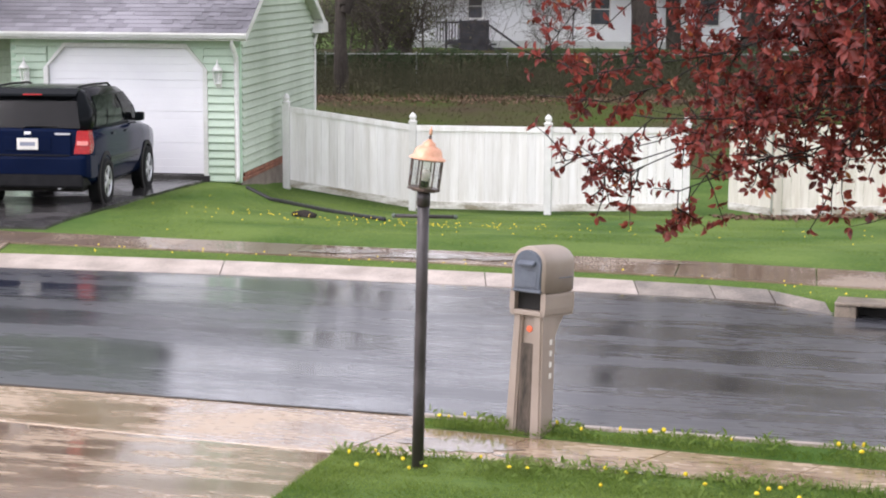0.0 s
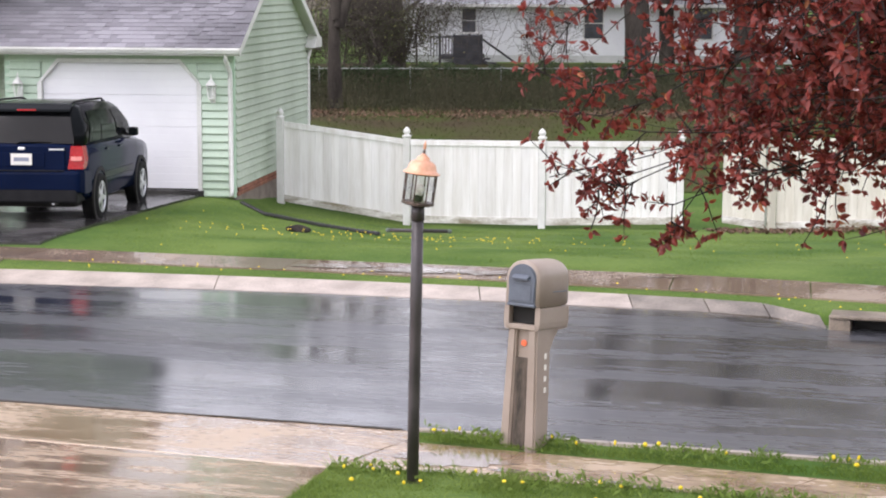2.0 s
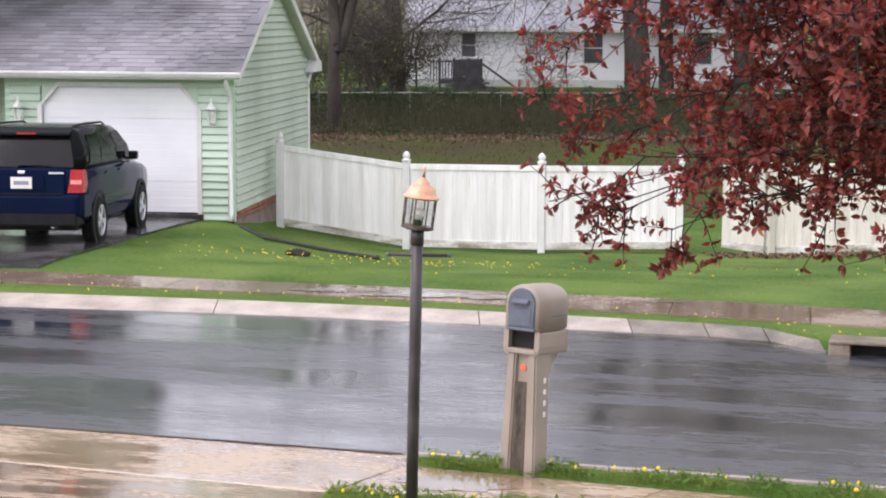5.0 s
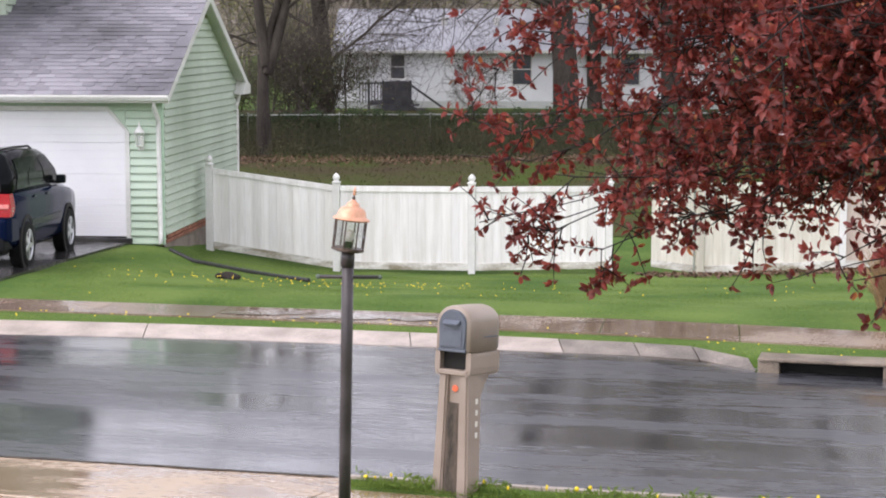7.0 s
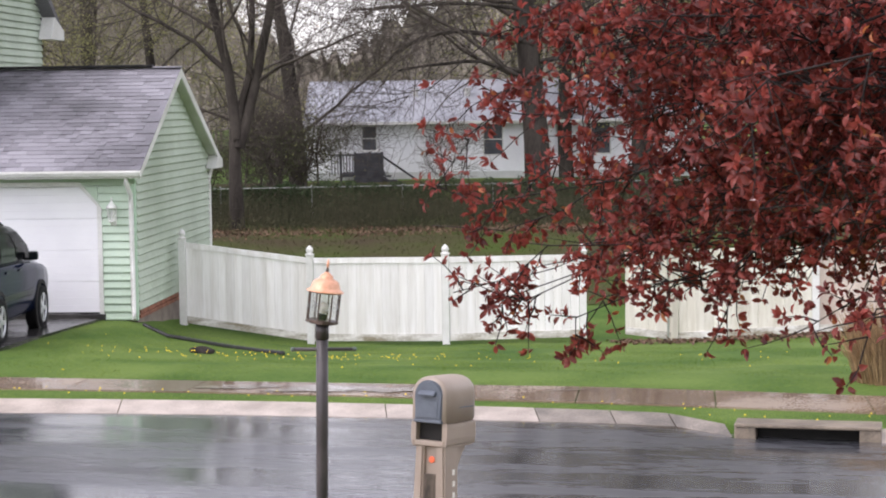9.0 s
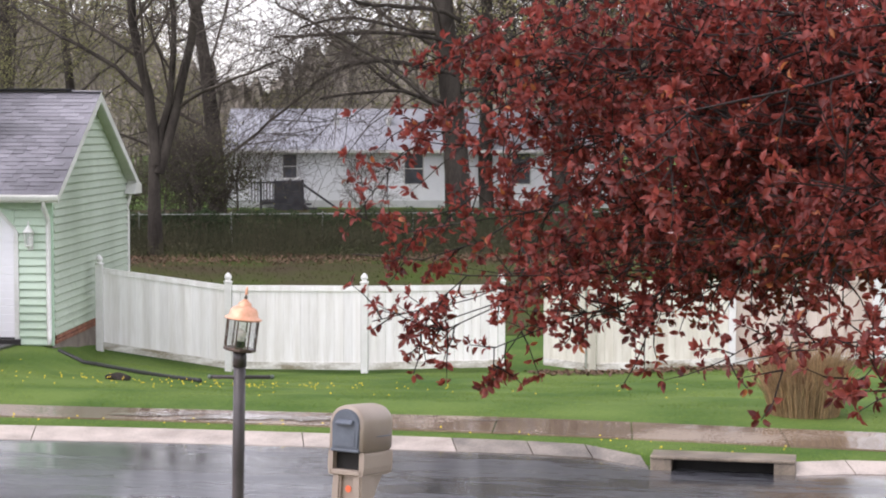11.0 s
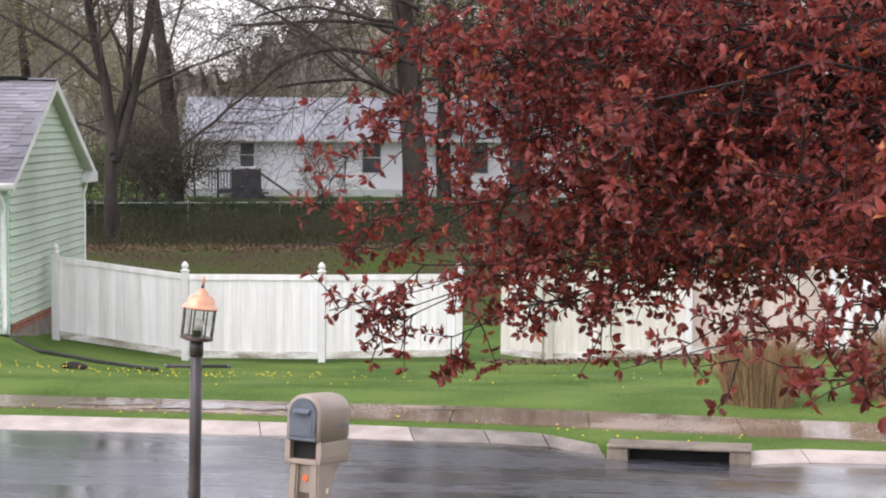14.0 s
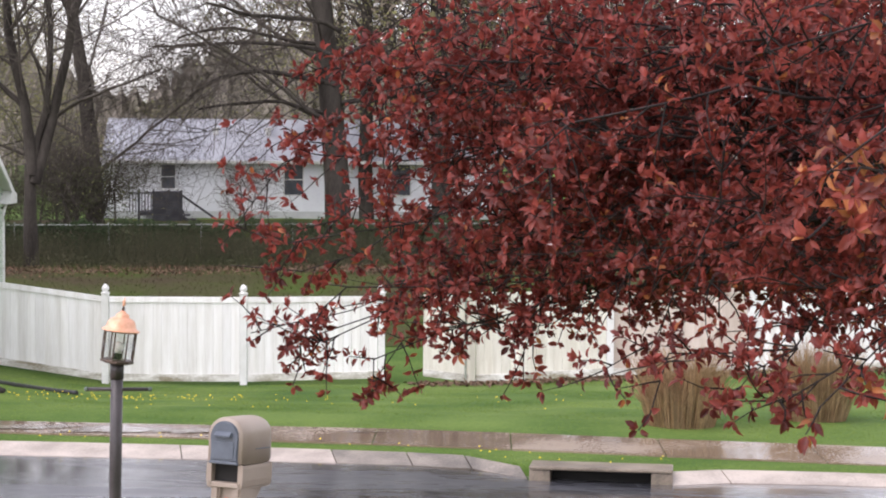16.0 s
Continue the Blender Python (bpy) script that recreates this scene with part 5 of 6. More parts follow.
vine = lambda x, y: 1.02 + 0.16 * noise.noise((x * 0.5, 1.0, 0)) + 0.22 * noise.noise((x * 1.7, 5.0, 0))
tall_vine = lambda x, y: 1.15 + 0.35 * noise.noise((x * 0.45, 2.0, 0)) + 0.25 * noise.noise((x * 1.5, 7.0, 0))
weeds = lambda x, y: (0.22 + 0.50 * max(0, min(1, (y - 55.0) / 4))) * (1.0 + 0.8 * noise.noise((x * 0.8, y * 0.8, 2)))
tagged(new("vine_hedge", bulk("vine_hedge", *scatter_leaves(26000, (-16, 4), (CY - 0.30, CY + 0.7), vine, (0.05, 0.11), 1), HEDGE)), "dark green vines over the chain-link fence", "hedge", kind="stuff")
tagged(new("vine_hedge", bulk("vine_hedge", *scatter_leaves(26000, (4, 30), (CY - 0.35, CY + 0.7), tall_vine, (0.05, 0.11), 2), HEDGE)), "dark vines heaped over the chain-link fence", "hedge", kind="stuff")
tagged(new("weed_thicket", bulk("weed_thicket", *scatter_leaves(42000, (-16, 30), (55.2, CY - 0.2), weeds, (0.035, 0.085), 3), BRAMBLE)), "brown-green bramble and weeds before the chain-link fence", "weeds", kind="stuff")
n = 16000
x, y = nr.uniform(-16, 30, n), nr.uniform(55.4, 60.5, n)
A = np.stack([x, y, [land(a, b) for a, b in zip(x, y)]], 1)
B = A + np.stack([nr.normal(0, 0.14, n), nr.normal(0, 0.14, n), nr.uniform(0.2, 1.15, n)], 1)
tagged(new("dry_stems", bulk("dry_stems", *stick_arrays(A, B, [0.006] * n, [0.002] * n), BRAMBLE)), "thin dry weed stems", "weeds", kind="stuff")
n = 11000
x = nr.uniform(-14, 26, n)
y = 54.6 + nr.normal(0, 0.75, n)
P = np.stack([x, y, [land(a, b) + 0.07 for a, b in zip(x, y)]], 1)
tagged(new("leaf_litter", bulk("leaf_litter", *leaf_arrays(P, nr.normal(0, 1, (n, 3)) * [1, 1, 0.25], nr.normal(0, 0.35, (n, 3)) + [0, 0, 1], nr.uniform(0.05, 0.13, n), nr.uniform(0.04, 0.08, n)), LITTER)), "brown fallen leaves along the back of the yard", "leaves", kind="stuff")
# low tufts over the rough yard
n = 22000
x, y = nr.uniform(-14, 26, n), nr.uniform(39, 55.5, n)
P = np.stack([x, y, [land(a, b) + 0.04 for a, b in zip(x, y)]], 1)
side = nr.normal(0, 0.008, (n, 3)) * [1, 1, 0]
V = np.stack([P - side, P + side, P + np.stack([nr.normal(0, 0.05, n), nr.normal(0, 0.05, n), nr.uniform(0.03, 0.10, n)], 1)], 1).reshape(-1, 3)
tagged(new("rough_grass", bulk("rough_grass", V, np.arange(3 * n).reshape(-1, 3), ROUGHLAND)), "rough mossy grass at the back of the yard", "grass", kind="stuff")

# ---- bare spring trees behind the yard ----
bare_tree("bare_tree", -2.35, 56.4, [((0, 0, 0), (0.035, 0, 1), 3.2, 0.26, 0), ((0.08, 0, 2.85), (-0.13, 0, 1), 8.5, 0.17), ((0.12, 0, 2.6), (0.20, 0.05, 1), 8.0, 0.17),
          ((0.10, 0.05, 3.0), (0.04, 0.15, 1), 7.0, 0.12), ((-0.24, 0, 4.9), (-0.75, 0, 0.75), 5.0, 0.075, 2)], 11, "tall bare tree forking low into several dark stems", 3, 2)
bare_tree("bare_tree", -0.58, 69.0, [((0, 0, 0), (0.01, 0, 1), 9.0, 0.35)], 12, "tall straight bare tree with a thick grey trunk", 2, 2)
bare_tree("bare_tree", 7.9, 66.0, [((0, 0, 0), (-0.015, 0, 1), 17.0, 0.48), ((-0.1, -0.1, 5.6), (-1, -0.1, 0.42), 5.6, 0.10), ((-0.1, -0.1, 6.6), (-1, -0.2, 0.22), 6.5, 0.08), ((0, -0.2, 7.5), (-0.8, -0.5, 0.3), 6.0, 0.09), ((-0.1, 0, 4.6), (-1, 0.2, 0.30), 5.5, 0.08), ((0.1, 0, 5.0), (1, -0.2, 0.35), 5.5, 0.09), ((0, 0.1, 6.9), (-0.9, 0.4, 0.30), 6.0, 0.08)], 13, "large bare tree with long drooping boughs", 3, 2, droop=0.12)
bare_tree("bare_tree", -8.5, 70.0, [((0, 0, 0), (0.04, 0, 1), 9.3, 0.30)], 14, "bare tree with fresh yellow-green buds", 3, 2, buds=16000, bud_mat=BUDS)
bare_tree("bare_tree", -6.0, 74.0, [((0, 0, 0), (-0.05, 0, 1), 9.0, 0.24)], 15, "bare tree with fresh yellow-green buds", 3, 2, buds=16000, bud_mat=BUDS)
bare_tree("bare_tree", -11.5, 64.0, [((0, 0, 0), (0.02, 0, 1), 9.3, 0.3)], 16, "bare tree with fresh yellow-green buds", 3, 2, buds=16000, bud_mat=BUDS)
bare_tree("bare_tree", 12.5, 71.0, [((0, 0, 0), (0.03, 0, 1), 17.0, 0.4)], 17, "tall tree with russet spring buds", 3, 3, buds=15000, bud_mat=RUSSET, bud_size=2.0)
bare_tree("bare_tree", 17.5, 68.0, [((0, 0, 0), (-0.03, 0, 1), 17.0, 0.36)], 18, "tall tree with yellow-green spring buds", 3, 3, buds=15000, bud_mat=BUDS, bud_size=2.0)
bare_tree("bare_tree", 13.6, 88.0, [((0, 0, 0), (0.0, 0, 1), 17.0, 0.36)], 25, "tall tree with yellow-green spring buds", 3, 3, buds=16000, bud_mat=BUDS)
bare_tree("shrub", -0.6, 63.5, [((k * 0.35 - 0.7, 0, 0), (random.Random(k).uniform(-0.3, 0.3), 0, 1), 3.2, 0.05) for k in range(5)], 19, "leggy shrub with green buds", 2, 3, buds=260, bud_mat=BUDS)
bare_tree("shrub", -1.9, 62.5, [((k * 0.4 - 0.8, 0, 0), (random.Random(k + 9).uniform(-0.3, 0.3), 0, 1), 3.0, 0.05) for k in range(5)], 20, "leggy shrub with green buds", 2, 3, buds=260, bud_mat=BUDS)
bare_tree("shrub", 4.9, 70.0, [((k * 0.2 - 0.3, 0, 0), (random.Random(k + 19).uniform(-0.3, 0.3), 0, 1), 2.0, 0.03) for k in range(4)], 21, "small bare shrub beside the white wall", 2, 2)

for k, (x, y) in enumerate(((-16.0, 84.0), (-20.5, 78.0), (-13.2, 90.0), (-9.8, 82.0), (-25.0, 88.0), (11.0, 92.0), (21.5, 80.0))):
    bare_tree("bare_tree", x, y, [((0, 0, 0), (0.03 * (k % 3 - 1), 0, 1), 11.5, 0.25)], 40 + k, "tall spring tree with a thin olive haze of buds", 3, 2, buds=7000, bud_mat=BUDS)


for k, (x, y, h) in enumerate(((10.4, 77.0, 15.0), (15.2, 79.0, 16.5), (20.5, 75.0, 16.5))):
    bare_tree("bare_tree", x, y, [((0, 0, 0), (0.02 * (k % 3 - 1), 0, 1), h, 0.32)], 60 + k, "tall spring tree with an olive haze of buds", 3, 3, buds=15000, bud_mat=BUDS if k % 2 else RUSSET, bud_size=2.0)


def leafy_shrub(x, y, w, h, n, seed):
    """A loose dull evergreen: stems and a ragged mass of small leaves."""
    t = thing("shrub", pose(x, y, land(x, y)), "dull dark evergreen shrub overgrown behind the chain-link fence", "shrub", "dark shrubs")
    q, rr = np.random.default_rng(seed), random.Random(seed)
    ss = []
    for k in range(6):
        grow(rr, (rr.uniform(-w, w) * 0.4, rr.uniform(-0.3, 0.3), -0.1), (rr.uniform(-0.35, 0.35), 0, 1), h * 0.95, 0.03, 2, ss, 0.0, 0.7, 2, 0.1, 0.006, 5)
    A, B, ra, rb = (np.array([v[i] for v in ss]) for i in range(4))
    ob = new("woody_growth", bulk("woody_growth", *stick_arrays(A, B, ra, rb), TWIG))
    ob.parent = t
    tagged(ob, kind="stuff")
    P = B[q.integers(0, len(B), n)] + q.normal(0, 0.16, (n, 3))
    P[:, 2] = np.abs(P[:, 2])
    ob = new("leaves", bulk("leaves", *leaf_arrays(P, q.normal(0, 1, (n, 3)), q.normal(0, 1, (n, 3)) + [0, -0.5, 0.5], q.uniform(0.05, 0.11, n), q.uniform(0.03, 0.06, n)), SHADE_LEAF))
    ob.parent = t
    tagged(ob, kind="stuff")


for k, (x, y, w, h) in enumerate(((-1.6, 63.0, 1.2, 2.3), (-0.75, 64.5, 0.9, 2.3), (-3.9, 64.0, 1.2, 1.9), (-5.6, 65.0, 1.4, 2.0))):
    leafy_shrub(x, y, w, h, 3600, 70 + k)

# the woods beyond: many thin trees, and a distant wooded rise
segs, buds1 = [], []
wr = random.Random(31)
for k in range(125):
    x = wr.uniform(-46, 62)
    y = wr.uniform(92, 140)
    gap = math.exp(-((math.degrees(math.atan2(x, y)) - 0.2) / 3.0) ** 2)
    hgt = wr.uniform(8.5, 12) * (1 - 0.88 * gap) * (1.2 if math.degrees(math.atan2(x, y)) < -3.5 else 1.05)
    ss = []
    grow(wr, (x, y, 0.2), (wr.uniform(-0.06, 0.06), 0, 1), hgt, wr.uniform(0.12, 0.24), 2, ss, 0.0, 0.7, 3, 0.08, 0.016, 7)
    segs += ss
A, B, ra, rb = (np.array([s[i] for s in segs]) for i in range(4))
tagged(new("far_woods", bulk("far_woods", *stick_arrays(A, B, ra, rb), FARTWIG)), "bare brown woods in the distance, paled for rain haze", "woods", kind="stuff")
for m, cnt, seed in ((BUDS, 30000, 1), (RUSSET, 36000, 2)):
    g = np.random.default_rng(seed)
    ends = B[ra < 0.06]
    P = ends[g.integers(0, len(ends), cnt)] + g.normal(0, 0.45, (cnt, 3))
    sel = np.sin(P[:, 0] * 0.21 + seed * 1.7) + g.normal(0, 0.7, cnt) > -0.2
    P = P[sel]
    c = len(P)
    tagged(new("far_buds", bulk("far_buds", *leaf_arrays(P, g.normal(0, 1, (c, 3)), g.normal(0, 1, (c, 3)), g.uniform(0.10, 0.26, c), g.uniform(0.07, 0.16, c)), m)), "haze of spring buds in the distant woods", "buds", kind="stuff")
# the rise is coloured pale to stand for rain haze
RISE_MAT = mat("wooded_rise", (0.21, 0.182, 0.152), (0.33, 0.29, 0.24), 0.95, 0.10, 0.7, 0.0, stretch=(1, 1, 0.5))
bm = bmesh.new()
prev = None
for k in range(801):
    x = -240 + 0.6 * k
    gap = math.exp(-((math.degrees(math.atan2(x, 230)) - 0.5) / 2.8) ** 2)
    h = (18.2 + 2.6 * wr.random() ** 2 - 2.2 * wr.random() + 2.2 * noise.noise((x * 0.05, 0, 0)) + 1.6 * noise.noise((x * 0.35, 3, 0)) + 1.2 * noise.noise((x * 0.9, 8, 0))) * (1 - 0.52 * gap)
    r = [bm.verts.new((x, 230 + 6 * noise.noise((x * 0.1, z, 2)) + z * 0.5, z)) for z in (-2, h * 0.3, h * 0.6, h * 0.85, h)]
    if prev:
        for i in range(4):
            bm.faces.new((prev[i], r[i], r[i + 1], prev[i + 1]))
    prev = r
# unseen ring at the sides and back, added to block low sky glare
prev = None
for k in range(91):
    az = math.radians(46 + 268 * k / 90)
    h = 13 + 2.5 * noise.noise((k * 0.4, 0, 7)) + 2 * noise.noise((k * 1.3, 0, 9))
    rad = 320 if k in (0, 90) else 120
    r = [bm.verts.new((rad * math.sin(az) + z * 0.4 * math.sin(az), rad * math.cos(az) + z * 0.4 * math.cos(az), z)) for z in (-2, h * 0.4, h * 0.75, h)]
    if prev:
        for i in range(3):
            bm.faces.new((prev[i], r[i], r[i + 1], prev[i + 1]))
    prev = r
solid("backdrop", bm, RISE_MAT, "distant brown wooded rise paled for haze, with an unseen ring added behind", "woods", "structure")

# ---- the red plum tree close to the camera ----
TRUNK = Vector((4.6, 7.2, 0.0))
plum = thing("plum_tree", pose(*TRUNK), "purple-leaf plum tree with red leaves and a few pale blossoms", "tree")
pr = random.Random(5)
png = np.random.default_rng(5)
wood, leafP, leafD, leafN = [], [], [], []


def reach(z):
    return float(np.interp(z, [2.25, 2.45, 2.7, 3.05, 3.4, 3.57, 3.76, 3.92, 4.05, 4.5, 5.2, 6.0], [3.5, 3.8, 4.05, 4.15, 4.2, 4.1, 3.9, 3.65, 3.45, 2.95, 2.3, 1.4]))


def skirt(p):
    """The lowest leaves hang lower on the side away from the lawn's house."""
    return 3.50 - 0.142 * (p[1] + TRUNK.y) - ((0.28 if not LOW[0] and p[0] + TRUNK.x < 0.27 * (p[1] + TRUNK.y) else 0.10) if p[1] < -1.2 else 0.0)


LOW = [0.0]
REACH = [0.06, 0.22]


def inside(p):
    low = LOW[0] * (0.70 if p[0] + TRUNK.x > 0.235 * (p[1] + TRUNK.y) else 1.0)
    return p[2] > skirt(p) + low and math.hypot(p[0], p[1]) < reach(p[2]) + (0.9 if p[1] < -2.2 else 0.04)


def bough(az, z_end, rad, r0):
    """From the fork out to a drooping end, with twigs and leaves on its outer part."""
    z0 = pr.uniform(2.3, 3.0)
    end = Vector((rad * math.cos(az), rad * math.sin(az), z_end))
    end.z = max(end.z, skirt(end) + 0.08 + LOW[0])
    start = Vector((0.1 * math.cos(az), 0.1 * math.sin(az), z0))
    up = max(z_end, z0) + pr.uniform(0.2, 0.7)
    c1 = Vector((rad * 0.30 * math.cos(az + 0.1), rad * 0.30 * math.sin(az + 0.1), z0 + (up - z0) * 0.7))
    c2 = Vector((rad * 0.75 * math.cos(az), rad * 0.75 * math.sin(az), up))
    n = 16
    pts = []
    for i in range(n + 1):
        t = i / n
        p = (1 - t) ** 3 * start + 3 * t * (1 - t) ** 2 * c1 + 3 * t * t * (1 - t) * c2 + t ** 3 * end
        w = 0.11 * t * (1 - 0.3 * t)
        pts.append(p + Vector((pr.gauss(0, w), pr.gauss(0, w), pr.gauss(0, w * 0.7))))
    for i in range(n):
        if i > 6 and not inside(pts[i + 1]):
            pts = pts[:i + 1]
            break
        f0, f1 = 1 - i / n, 1 - (i + 1) / n
        wood.append((tuple(pts[i]), tuple(pts[i + 1]), 0.0022 + 0.72 * r0 * f0 ** 1.2, 0.0022 + 0.72 * r0 * f1 ** 1.2))
        if i >= 4:
            along = (pts[i + 1] - pts[i]).normalized()
            if noise.noise(pts[i] * 2.3) < -0.30 and i < 11:
                continue
            for _ in range(2 if i < 8 else 4):
                a = along.orthogonal().normalized()
                a.rotate(Matrix.Rotation(pr.uniform(0, math.tau), 3, along))
                d = (along * pr.uniform(0.3, 0.9) + a * 0.8 + Vector((0, 0, pr.uniform(-0.35, 0.25)))).normalized()
                twig(pts[i].lerp(pts[i + 1], pr.random()), d, pr.uniform(*REACH), 0.0036)
    twig(pts[-1], (pts[-1] - pts[-2]).normalized(), 0.25, 0.003)


def twig(p, d, ln, r):
    p = Vector(p)
    steps = max(3, int(ln / 0.07))
    for i in range(steps):
        d = (d + Vector((pr.gauss(0, 0.16), pr.gauss(0, 0.16), pr.gauss(0, 0.14)))).normalized()
        q = p + d * (ln / steps)
        if not inside(q):
            break
        wood.append((tuple(p), tuple(q), r * (1 - 0.6 * i / steps), r * (1 - 0.6 * (i + 1) / steps)))
        for _ in range(pr.choice((4, 5, 6)) if i < steps - 1 else 10):
            a = d.orthogonal().normalized()
            a.rotate(Matrix.Rotation(pr.uniform(0, math.tau), 3, d))
            a.z += 0.15
            leafP.append(tuple(q + a * 0.006))
            leafD.append(tuple((d * pr.uniform(0.15, 1.0) + a).normalized()))
            leafN.append(tuple(d * 0.9 + Vector((pr.gauss(0, 0.4), pr.gauss(0, 0.4) - 0.2, 0.7 + pr.gauss(0, 0.3)))))
        p = q


# hanging ends whose place shows: azimuth from the trunk, height, reach
for tx, ty, tz in ((0.40, 7.44, 3.42), (0.53, 7.43, 3.56), (0.95, 7.24, 3.91), (1.02, 7.22, 2.52), (0.57, 7.38, 2.78), (0.79, 7.36, 2.60), (0.47, 7.43, 3.07),
                   (0.75, 7.41, 3.76), (0.58, 7.58, 2.90), (0.53, 7.78, 3.25), (1.72, 4.27, 2.81), (1.46, 3.29, 3.63), (1.33, 3.45, 3.31), (1.6, 3.6, 3.95), (1.9, 3.9, 3.5),
                   (1.60, 5.59, 2.72), (1.78, 5.3, 2.74), (1.85, 5.0, 2.78), (1.15, 7.1, 2.86), (1.30, 7.0, 2.80), (1.45, 6.9, 2.74), (1.62, 6.8, 2.86), (1.20, 7.3, 2.95),
                   (1.75, 6.6, 2.72), (0.92, 7.28, 2.55), (0.70, 7.35, 2.66)):
    v = Vector((tx, ty, 0)) - TRUNK
    bough(math.atan2(v.y, v.x), tz, v.xy.length, 0.013)
LOW[0] = 0.36
REACH[:] = [0.12, 0.42]
for k in range(88):
    az = math.radians(pr.uniform(95, 262))
    z = pr.triangular(2.8, 4.9, 3.3)
    bough(az, z, reach(z) * pr.uniform(0.60, 0.91), pr.uniform(0.016, 0.034))
for k in range(14):
    z = pr.uniform(2.95, 3.4)
    bough(math.radians(pr.uniform(150, 212)), z, reach(z) * pr.uniform(0.62, 0.86), 0.022)
for k in range(7):
    z = pr.uniform(3.3, 4.0)
    bough(math.radians(pr.uniform(160, 200)), z, reach(z) * pr.uniform(0.74, 0.92), 0.02)
for k in range(26):
    az = math.radians(pr.uniform(-98, 95))
    z = pr.triangular(2.6, 5.6, 3.6)
    bough(az, z, reach(z) * pr.uniform(0.7, 1.0), 0.028)
for k in range(5):
    x, y = pr.uniform(1.45, 2.6), pr.uniform(5.2, 6.9)
    v = Vector((x, y, 0)) - TRUNK
    bough(math.atan2(v.y, v.x), 3.5 - 0.118 * math.hypot(x, y) + pr.uniform(-0.08, 0.16), v.xy.length, 0.016)
REACH[:] = [0.10, 0.30]
for tx, ty, tz in ((0.95, 7.3, 3.68), (1.05, 7.4, 3.50), (1.0, 7.2, 3.32), (1.15, 7.3, 3.60), (1.1, 7.0, 3.42), (0.9, 7.35, 3.46), (1.2, 7.1, 3.25), (1.05, 7.25, 3.82), (0.85, 7.4, 3.2)):
    v = Vector((tx, ty, 0)) - TRUNK
    bough(math.atan2(v.y, v.x), tz, v.xy.length, 0.016)
A, B, ra, rb = (np.array([s[i] for s in wood]) for i in range(4))
ob = new("branch_wood", bulk("branch_wood", *stick_arrays(A, B, ra, rb, 5), PLUMBARK))
ob.parent = plum
part("trunk", tubed([(0, 0, -0.2), (0.02, 0, 0.3), (-0.01, 0.02, 1.0), (0.0, 0, 1.7), (0, 0, 3.2)], [0.20, 0.15, 0.13, 0.12, 0.06], 12), PLUMBARK, plum, smooth=True)
P, D, N = np.array(leafP), np.array(leafD), np.array(leafN)
c = len(P)
L = png.uniform(0.022, 0.047, c)
V, F = round_leaves(P, D, N, L, L * png.uniform(0.40, 0.58, c), 0.28)
bronze = np.repeat(png.random(c) < np.where(P[:, 1] < -2.9, 0.30, 0.02), 6).astype(int)
ob = new("leaves", bulk("leaves", V, F, PLUM, bronze, (PLUMTAN,)))
ob.parent = plum
tagged(ob, "dark red plum leaves")
sel = png.integers(0, c, 130)
bp_, bd = np.repeat(P[sel], 5, 0), []
for k in range(len(sel)):
    ax = png.normal(0, 1, 3)
    for j in range(5):
        bd.append((math.cos(j * 1.257), math.sin(j * 1.257), 0.3 + 0.1 * ax[0]))
m5 = len(bp_)
ob = new("blossoms", bulk("blossoms", *leaf_arrays(bp_, np.array(bd), png.normal(0, 0.3, (m5, 3)) + [0, -0.4, 1], np.full(m5, 0.014), np.full(m5, 0.012)), BLOSSOM))
ob.parent = plum

# ---- grass, flowers, litter, pipes ----


def blades(name, P, h, w, material, label, seed, category="grass", flop=0.4):
    g = np.random.default_rng(seed)
    n = len(P)
    a = g.uniform(0, math.tau, n)
    side = np.stack([np.cos(a), np.sin(a), np.zeros(n)], 1) * (w * g.uniform(0.6, 1.3, n))[:, None]
    lean = np.stack([g.normal(0, flop, n), g.normal(0, flop, n), np.ones(n)], 1) * (h * g.uniform(0.5, 1.2, n))[:, None]
    V = np.stack([P - side, P + side, P + lean], 1).reshape(-1, 3)
    F = np.arange(3 * n).reshape(-1, 3)
    return tagged(new(name, bulk(name, V, F, material)), label, category, kind="stuff")


g = np.random.default_rng(21)
n = 42000
x = g.uniform(-1.1, 4.2, n)
y = g.uniform(11.2, 13.6, n)
ok = (y < np.array([nwalk_lo(a) for a in x]) - 0.02) & (x > -0.62 + (y - 13.2) * 0.17)
P = np.stack([x, y, [0.02 + near_z(a, b) for a, b in zip(x, y)]], 1)[ok]
clump = np.array([0.5 + 1.0 * max(0, noise.noise((a * 2.2, b * 2.2, 4)) + 0.25) for a, b, _ in P])
edge = np.exp(-((np.array([nwalk_lo(a) for a in P[:, 0]]) - P[:, 1]) / 0.35) ** 2)
blades("lawn_grass", P, 0.030 * clump + 0.05 * edge * clump, np.full(len(P), 0.0050), GRASS, "long green grass of the near lawn", 1, flop=0.9)
n = 9000
x = g.uniform(0.05, 7.5, n)
lo, hi = np.array([nwalk_hi(a) for a in x]), near_edge(x) - 0.17
P = np.stack([x, lo + (hi - lo) * g.uniform(0, 1, n), np.full(n, 0.015)], 1)
blades("verge_grass", P, np.array([0.030 + 0.04 * max(0, noise.noise((a * 1.7, b * 2, 1))) for a, b, _ in P]), np.full(n, 0.005), GRASS, "tufts of grass along the near kerb", 2)
n = 150000
x = g.uniform(-5.2, 16, n)
hi_ = np.array([far_hi(a) for a in x])
y = hi_ + 0.03 + (34.6 - hi_) * g.uniform(0, 1, n) ** 1.15
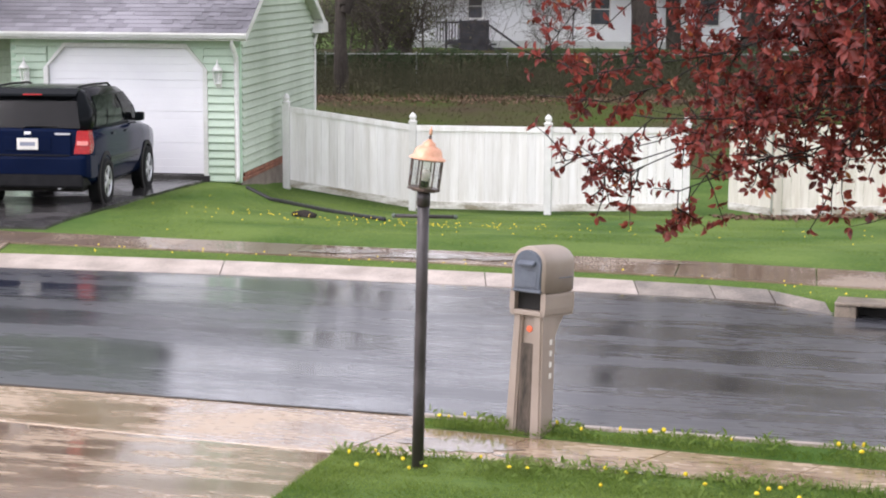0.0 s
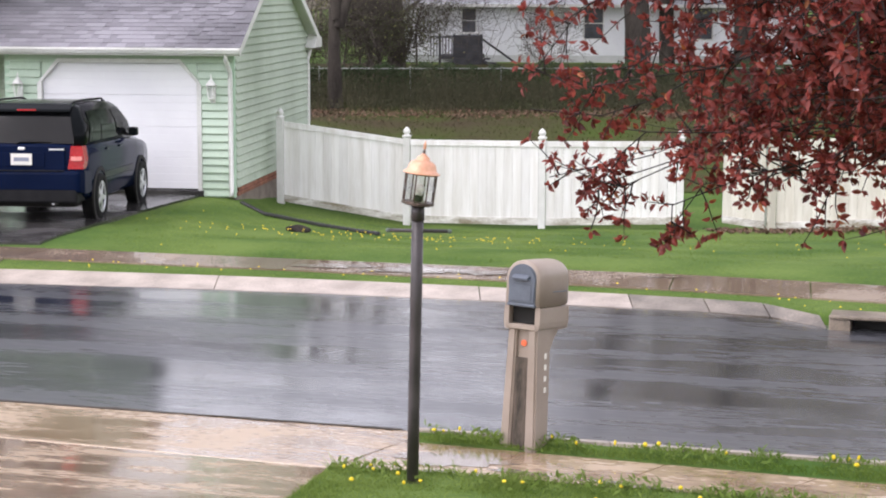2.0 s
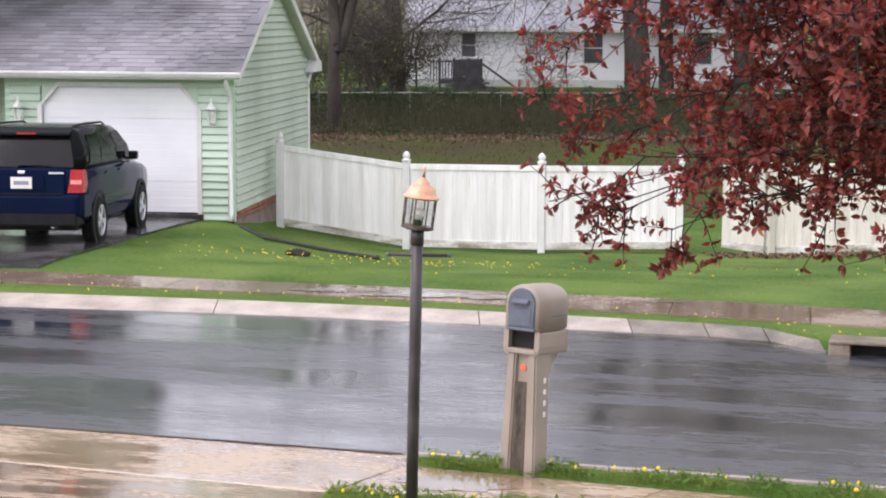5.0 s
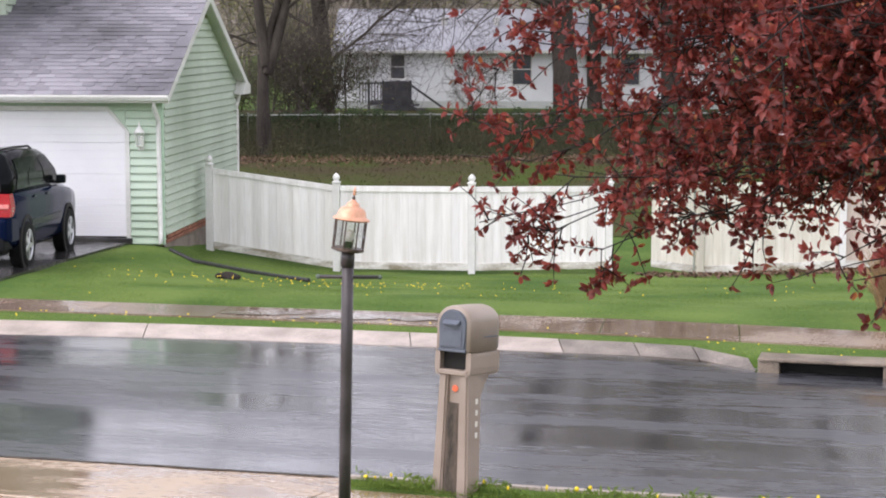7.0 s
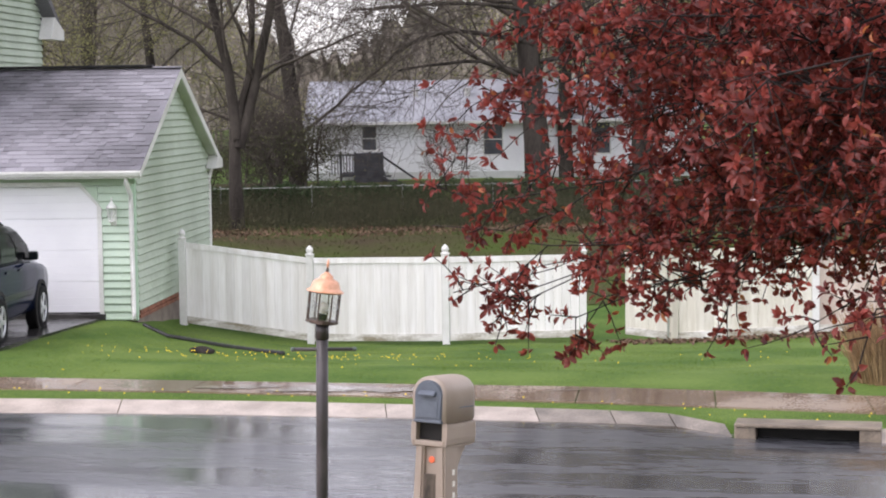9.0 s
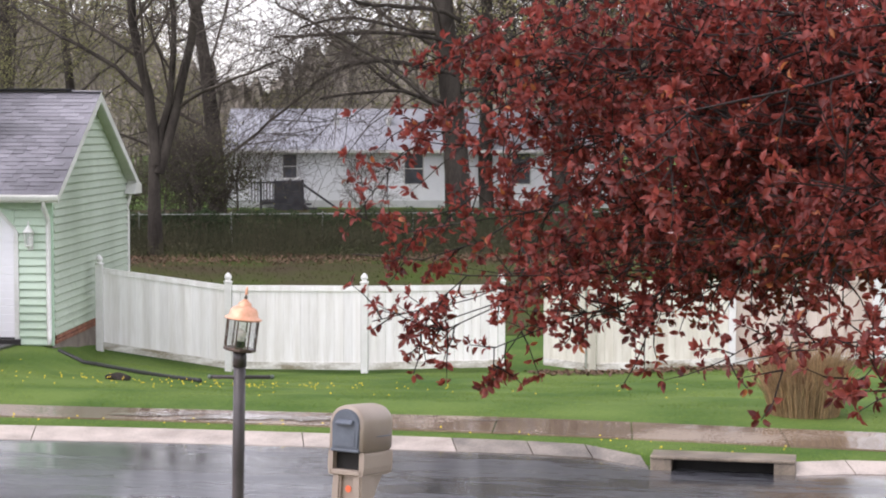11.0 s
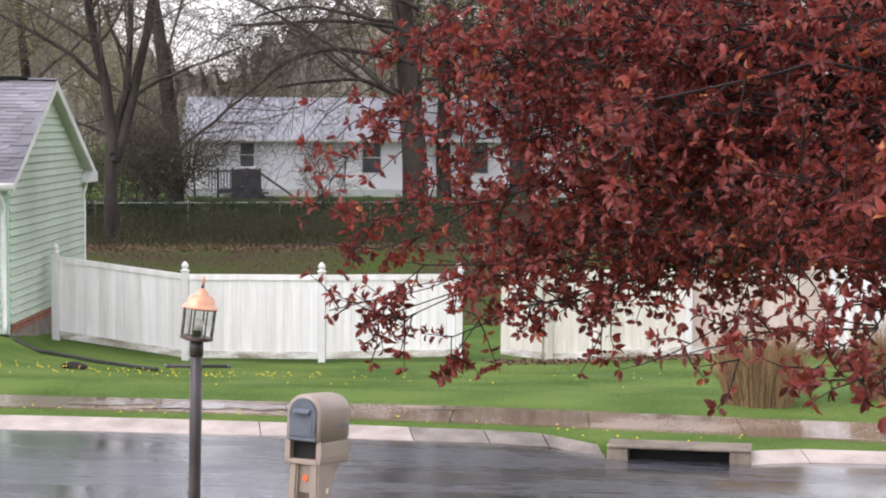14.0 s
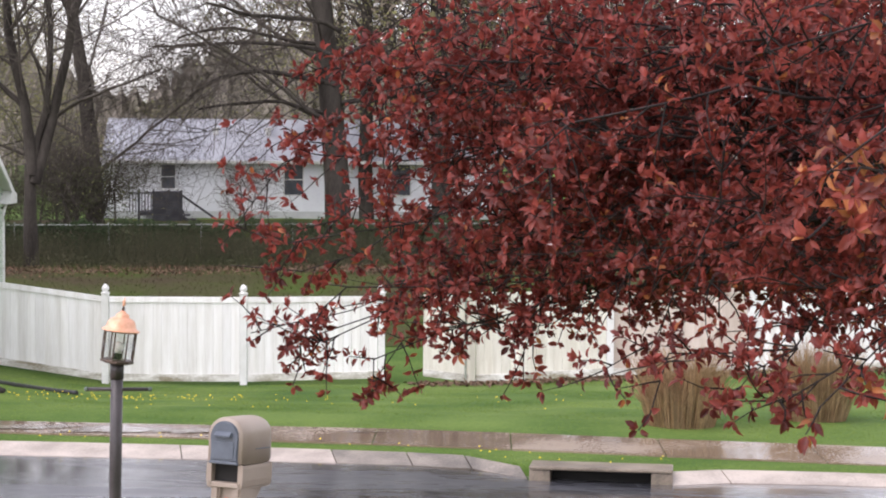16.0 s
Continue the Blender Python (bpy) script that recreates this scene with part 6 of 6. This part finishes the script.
wl, wh = np.array([walk_lo(a) for a in x]), np.array([walk_hi(a) for a in x])
ok = ((y < wl - 0.02) | (y > wh + 0.03)) & (x > np.interp(y, [21, 23.05, 24.75, 27.6, 32.2], [-5.15, -5.08, -4.9, -4.42, -3.7])) & ~((x < -2.9 + (y - 32) * 0.144) & (y > 31.9))
x, y = x[ok], y[ok]
P = np.stack([x, y, [land(a, b) - 0.01 for a, b in zip(x, y)]], 1)
blades("far_lawn_grass", P, np.array([0.014 + 0.006 * noise.noise((a * 0.9, b * 0.9, 6)) for a, b, _ in P]), np.full(len(P), 0.005), GRASS, "green lawn grass across the street", 3, flop=1.6)
# fallen leaves below the stained fence
n = 3200
x = g.uniform(5.2, 16, n)
y = 32.9 - 0.14 * (x - 6) - np.abs(g.normal(0, 0.55, n))
P = np.stack([x, y, [land(a, b) + 0.03 for a, b in zip(x, y)]], 1)
tagged(new("fallen_leaves", bulk("fallen_leaves", *leaf_arrays(P, g.normal(0, 1, (n, 3)) * [1, 1, 0.3], g.normal(0, 0.4, (n, 3)) + [0, 0, 1], g.uniform(0.05, 0.12, n), g.uniform(0.04, 0.08, n)), LITTER)), "brown fallen leaves along the foot of the fence", "leaves", kind="stuff")
# far dandelions: flat round heads in drifts
cx = np.concatenate([g.normal(-0.5, 1.5, 110), g.uniform(-4.5, 12, 60), g.uniform(-4.5, 6, 60)])
cy = np.concatenate([g.normal(27.0, 0.6, 110), g.uniform(23.8, 28.5, 60), np.zeros(60)])
cy[-60:] = [far_hi(a) + g.uniform(0.1, 0.7) for a in cx[-60:]]
ok = [(b > walk_hi(a) + 0.05 or b < walk_lo(a) - 0.05) and a > -4.2 for a, b in zip(cx, cy)]
cx, cy = cx[ok], cy[ok]
V, F = [], []
for a, b in zip(cx, cy):
    z = land(a, b) + g.uniform(0.035, 0.06)
    k0, r = len(V), g.uniform(0.009, 0.015)
    V.append((a, b, z + 0.016))
    V += [(a + r * math.cos(k * math.tau / 6), b + r * math.sin(k * math.tau / 6), z) for k in range(6)]
    F += [(k0, k0 + 1 + k, k0 + 1 + (k + 1) % 6) for k in range(6)]
tagged(new("lawn_dandelions", bulk("lawn_dandelions", V, F, YELLOW)), "yellow dandelions scattered over the far lawn", "flowers", kind="stuff")


def dandelion_at(x, y, z, h, r):
    if dandelion_at.first is None:
        d = thing("dandelion", pose(x, y, z), "yellow dandelion flower in the grass", "flower", "near dandelions")
        bm = bmesh.new()
        lathe(bm, [(0.006, 0.05), (0.020, 0.056), (0.024, 0.064), (0.016, 0.074), (0.004, 0.077)], 10)
        part("flower_head", bm, YELLOW, d)
        part("stem", tubed([(0, 0, -0.02), (0.003, 0, 0.03), (0, 0, 0.053)], 0.003, 5), GRASS, d)
        dandelion_at.first = d
    else:
        d = copy_thing(dandelion_at.first, pose(x, y, z, g.uniform(-12, 12), g.uniform(-12, 12), g.uniform(0, 90)))
    d.scale = (r, r, h)


dandelion_at.first = None
for _ in range(24):
    x = g.uniform(-0.7, 2.6)
    y = nwalk_lo(x) - g.uniform(0.08, 0.9) ** 1.2
    if x > -0.5 + (y - 13.2) * 0.17:
        dandelion_at(x, y, 0.02 + near_z(x, y), g.uniform(0.7, 1.2), g.uniform(0.45, 0.8))
for _ in range(20):
    x = g.uniform(0.1, 1.0) ** 1.5 * 4.2
    f = g.uniform(0.15, 0.85)
    dandelion_at(x, nwalk_hi(x) * (1 - f) + (near_edge(x) - 0.17) * f, 0.02, g.uniform(0.8, 1.5), g.uniform(0.45, 0.9))


def straw_clump(x, y, h, seed, label):
    t = thing("ornamental_grass", pose(x, y, land(x, y)), label, "grass clump", "dry grass clumps")
    q = np.random.default_rng(seed)
    n = 1500
    a, r = q.uniform(0, math.tau, n), 0.40 * np.sqrt(q.uniform(0, 1, n))
    A = np.stack([r * np.cos(a), r * np.sin(a), np.full(n, -0.05)], 1)
    out = q.uniform(0.05, 0.6, n)
    hh = h * q.uniform(0.45, 1.05, n)
    M = A + np.stack([np.cos(a) * out * 0.22, np.sin(a) * out * 0.22, hh * 0.6], 1)
    B = M + np.stack([np.cos(a) * out * 0.32 + q.normal(0, 0.06, n), np.sin(a) * out * 0.32 + q.normal(0, 0.06, n), hh * 0.4 * (1.2 - out * 0.5)], 1)
    ob = new("stalks", bulk("stalks", *joined([stick_arrays(A, M, [0.007] * n, [0.005] * n), stick_arrays(M, B, [0.005] * n, [0.001] * n)]), STRAW))
    ob.parent = t


straw_clump(6.85, 21.95, 0.95, 1, "clump of dry straw-coloured ornamental grass")
straw_clump(8.75, 22.45, 1.0, 2, "clump of dry straw-coloured ornamental grass")

# black drain pipe from the downspout across the lawn
pp = [(-2.93, 31.75), (-2.6, 31.5), (-2.25, 31.2), (-1.8, 30.5), (-1.3, 29.75), (-0.9, 29.2), (-0.5, 28.75)]
pts = []
for (a, b), (c2_, d2) in zip(pp, pp[1:]):
    for k in range(10):
        f = k / 10
        x, y = a + (c2_ - a) * f, b + (d2 - b) * f
        pts.append((x, y, land(x, y) + 0.012))
pipe = bmesh.new()
tube(pipe, pts, [0.045 if k % 2 else 0.038 for k in range(len(pts))], 10)
solid("drain_pipe", pipe, PIPE, "black corrugated drain pipe lying across the lawn", "pipe", smooth=True)
st = bmesh.new()
bmesh.ops.create_icosphere(st, subdivisions=3, radius=0.17, matrix=Matrix.Diagonal((1.15, 0.7, 0.5, 1)))
for v in st.verts:
    v.co *= 1 + 0.35 * noise.noise(v.co * 9)
ob = solid("tree_stump", st, BARK, "small brown stump in the lawn", "stump")
ob.location = (-1.7, 27.9, land(-1.7, 27.9) + 0.02)

# broad-leaved weeds along the walk's edges
n = 3400
x = np.concatenate([g.uniform(-0.55, 4.0, n // 2), g.uniform(0.06, 4.5, n - n // 2)])
lo = np.array([nwalk_lo(q) for q in x])
y = np.where(np.arange(n) < n // 2, lo - 0.03 - np.abs(g.normal(0, 0.36, n)), nwalk_hi(x) + (near_edge(x) - 0.18 - nwalk_hi(x)) * g.uniform(0.02, 0.98, n))
keep = np.array([noise.noise((q * 3.0, r * 3.0, 9)) > -0.12 for q, r in zip(x, y)])
P = np.stack([x, y, [0.03 + near_z(a, b) for a, b in zip(x, y)] + g.uniform(0, 0.05, n)], 1)[keep]
m = len(P)
dirs = np.stack([g.normal(0, 1, m), g.normal(0, 1, m), g.uniform(0.3, 1.4, m)], 1)
tagged(new("verge_weeds", bulk("verge_weeds", *leaf_arrays(P, dirs, g.normal(0, 0.5, (m, 3)) + [0, 0, 1], g.uniform(0.035, 0.095, m), g.uniform(0.010, 0.026, m)), GRASS)), "broad-leaved weeds along the edges of the walk", "weeds", kind="stuff")
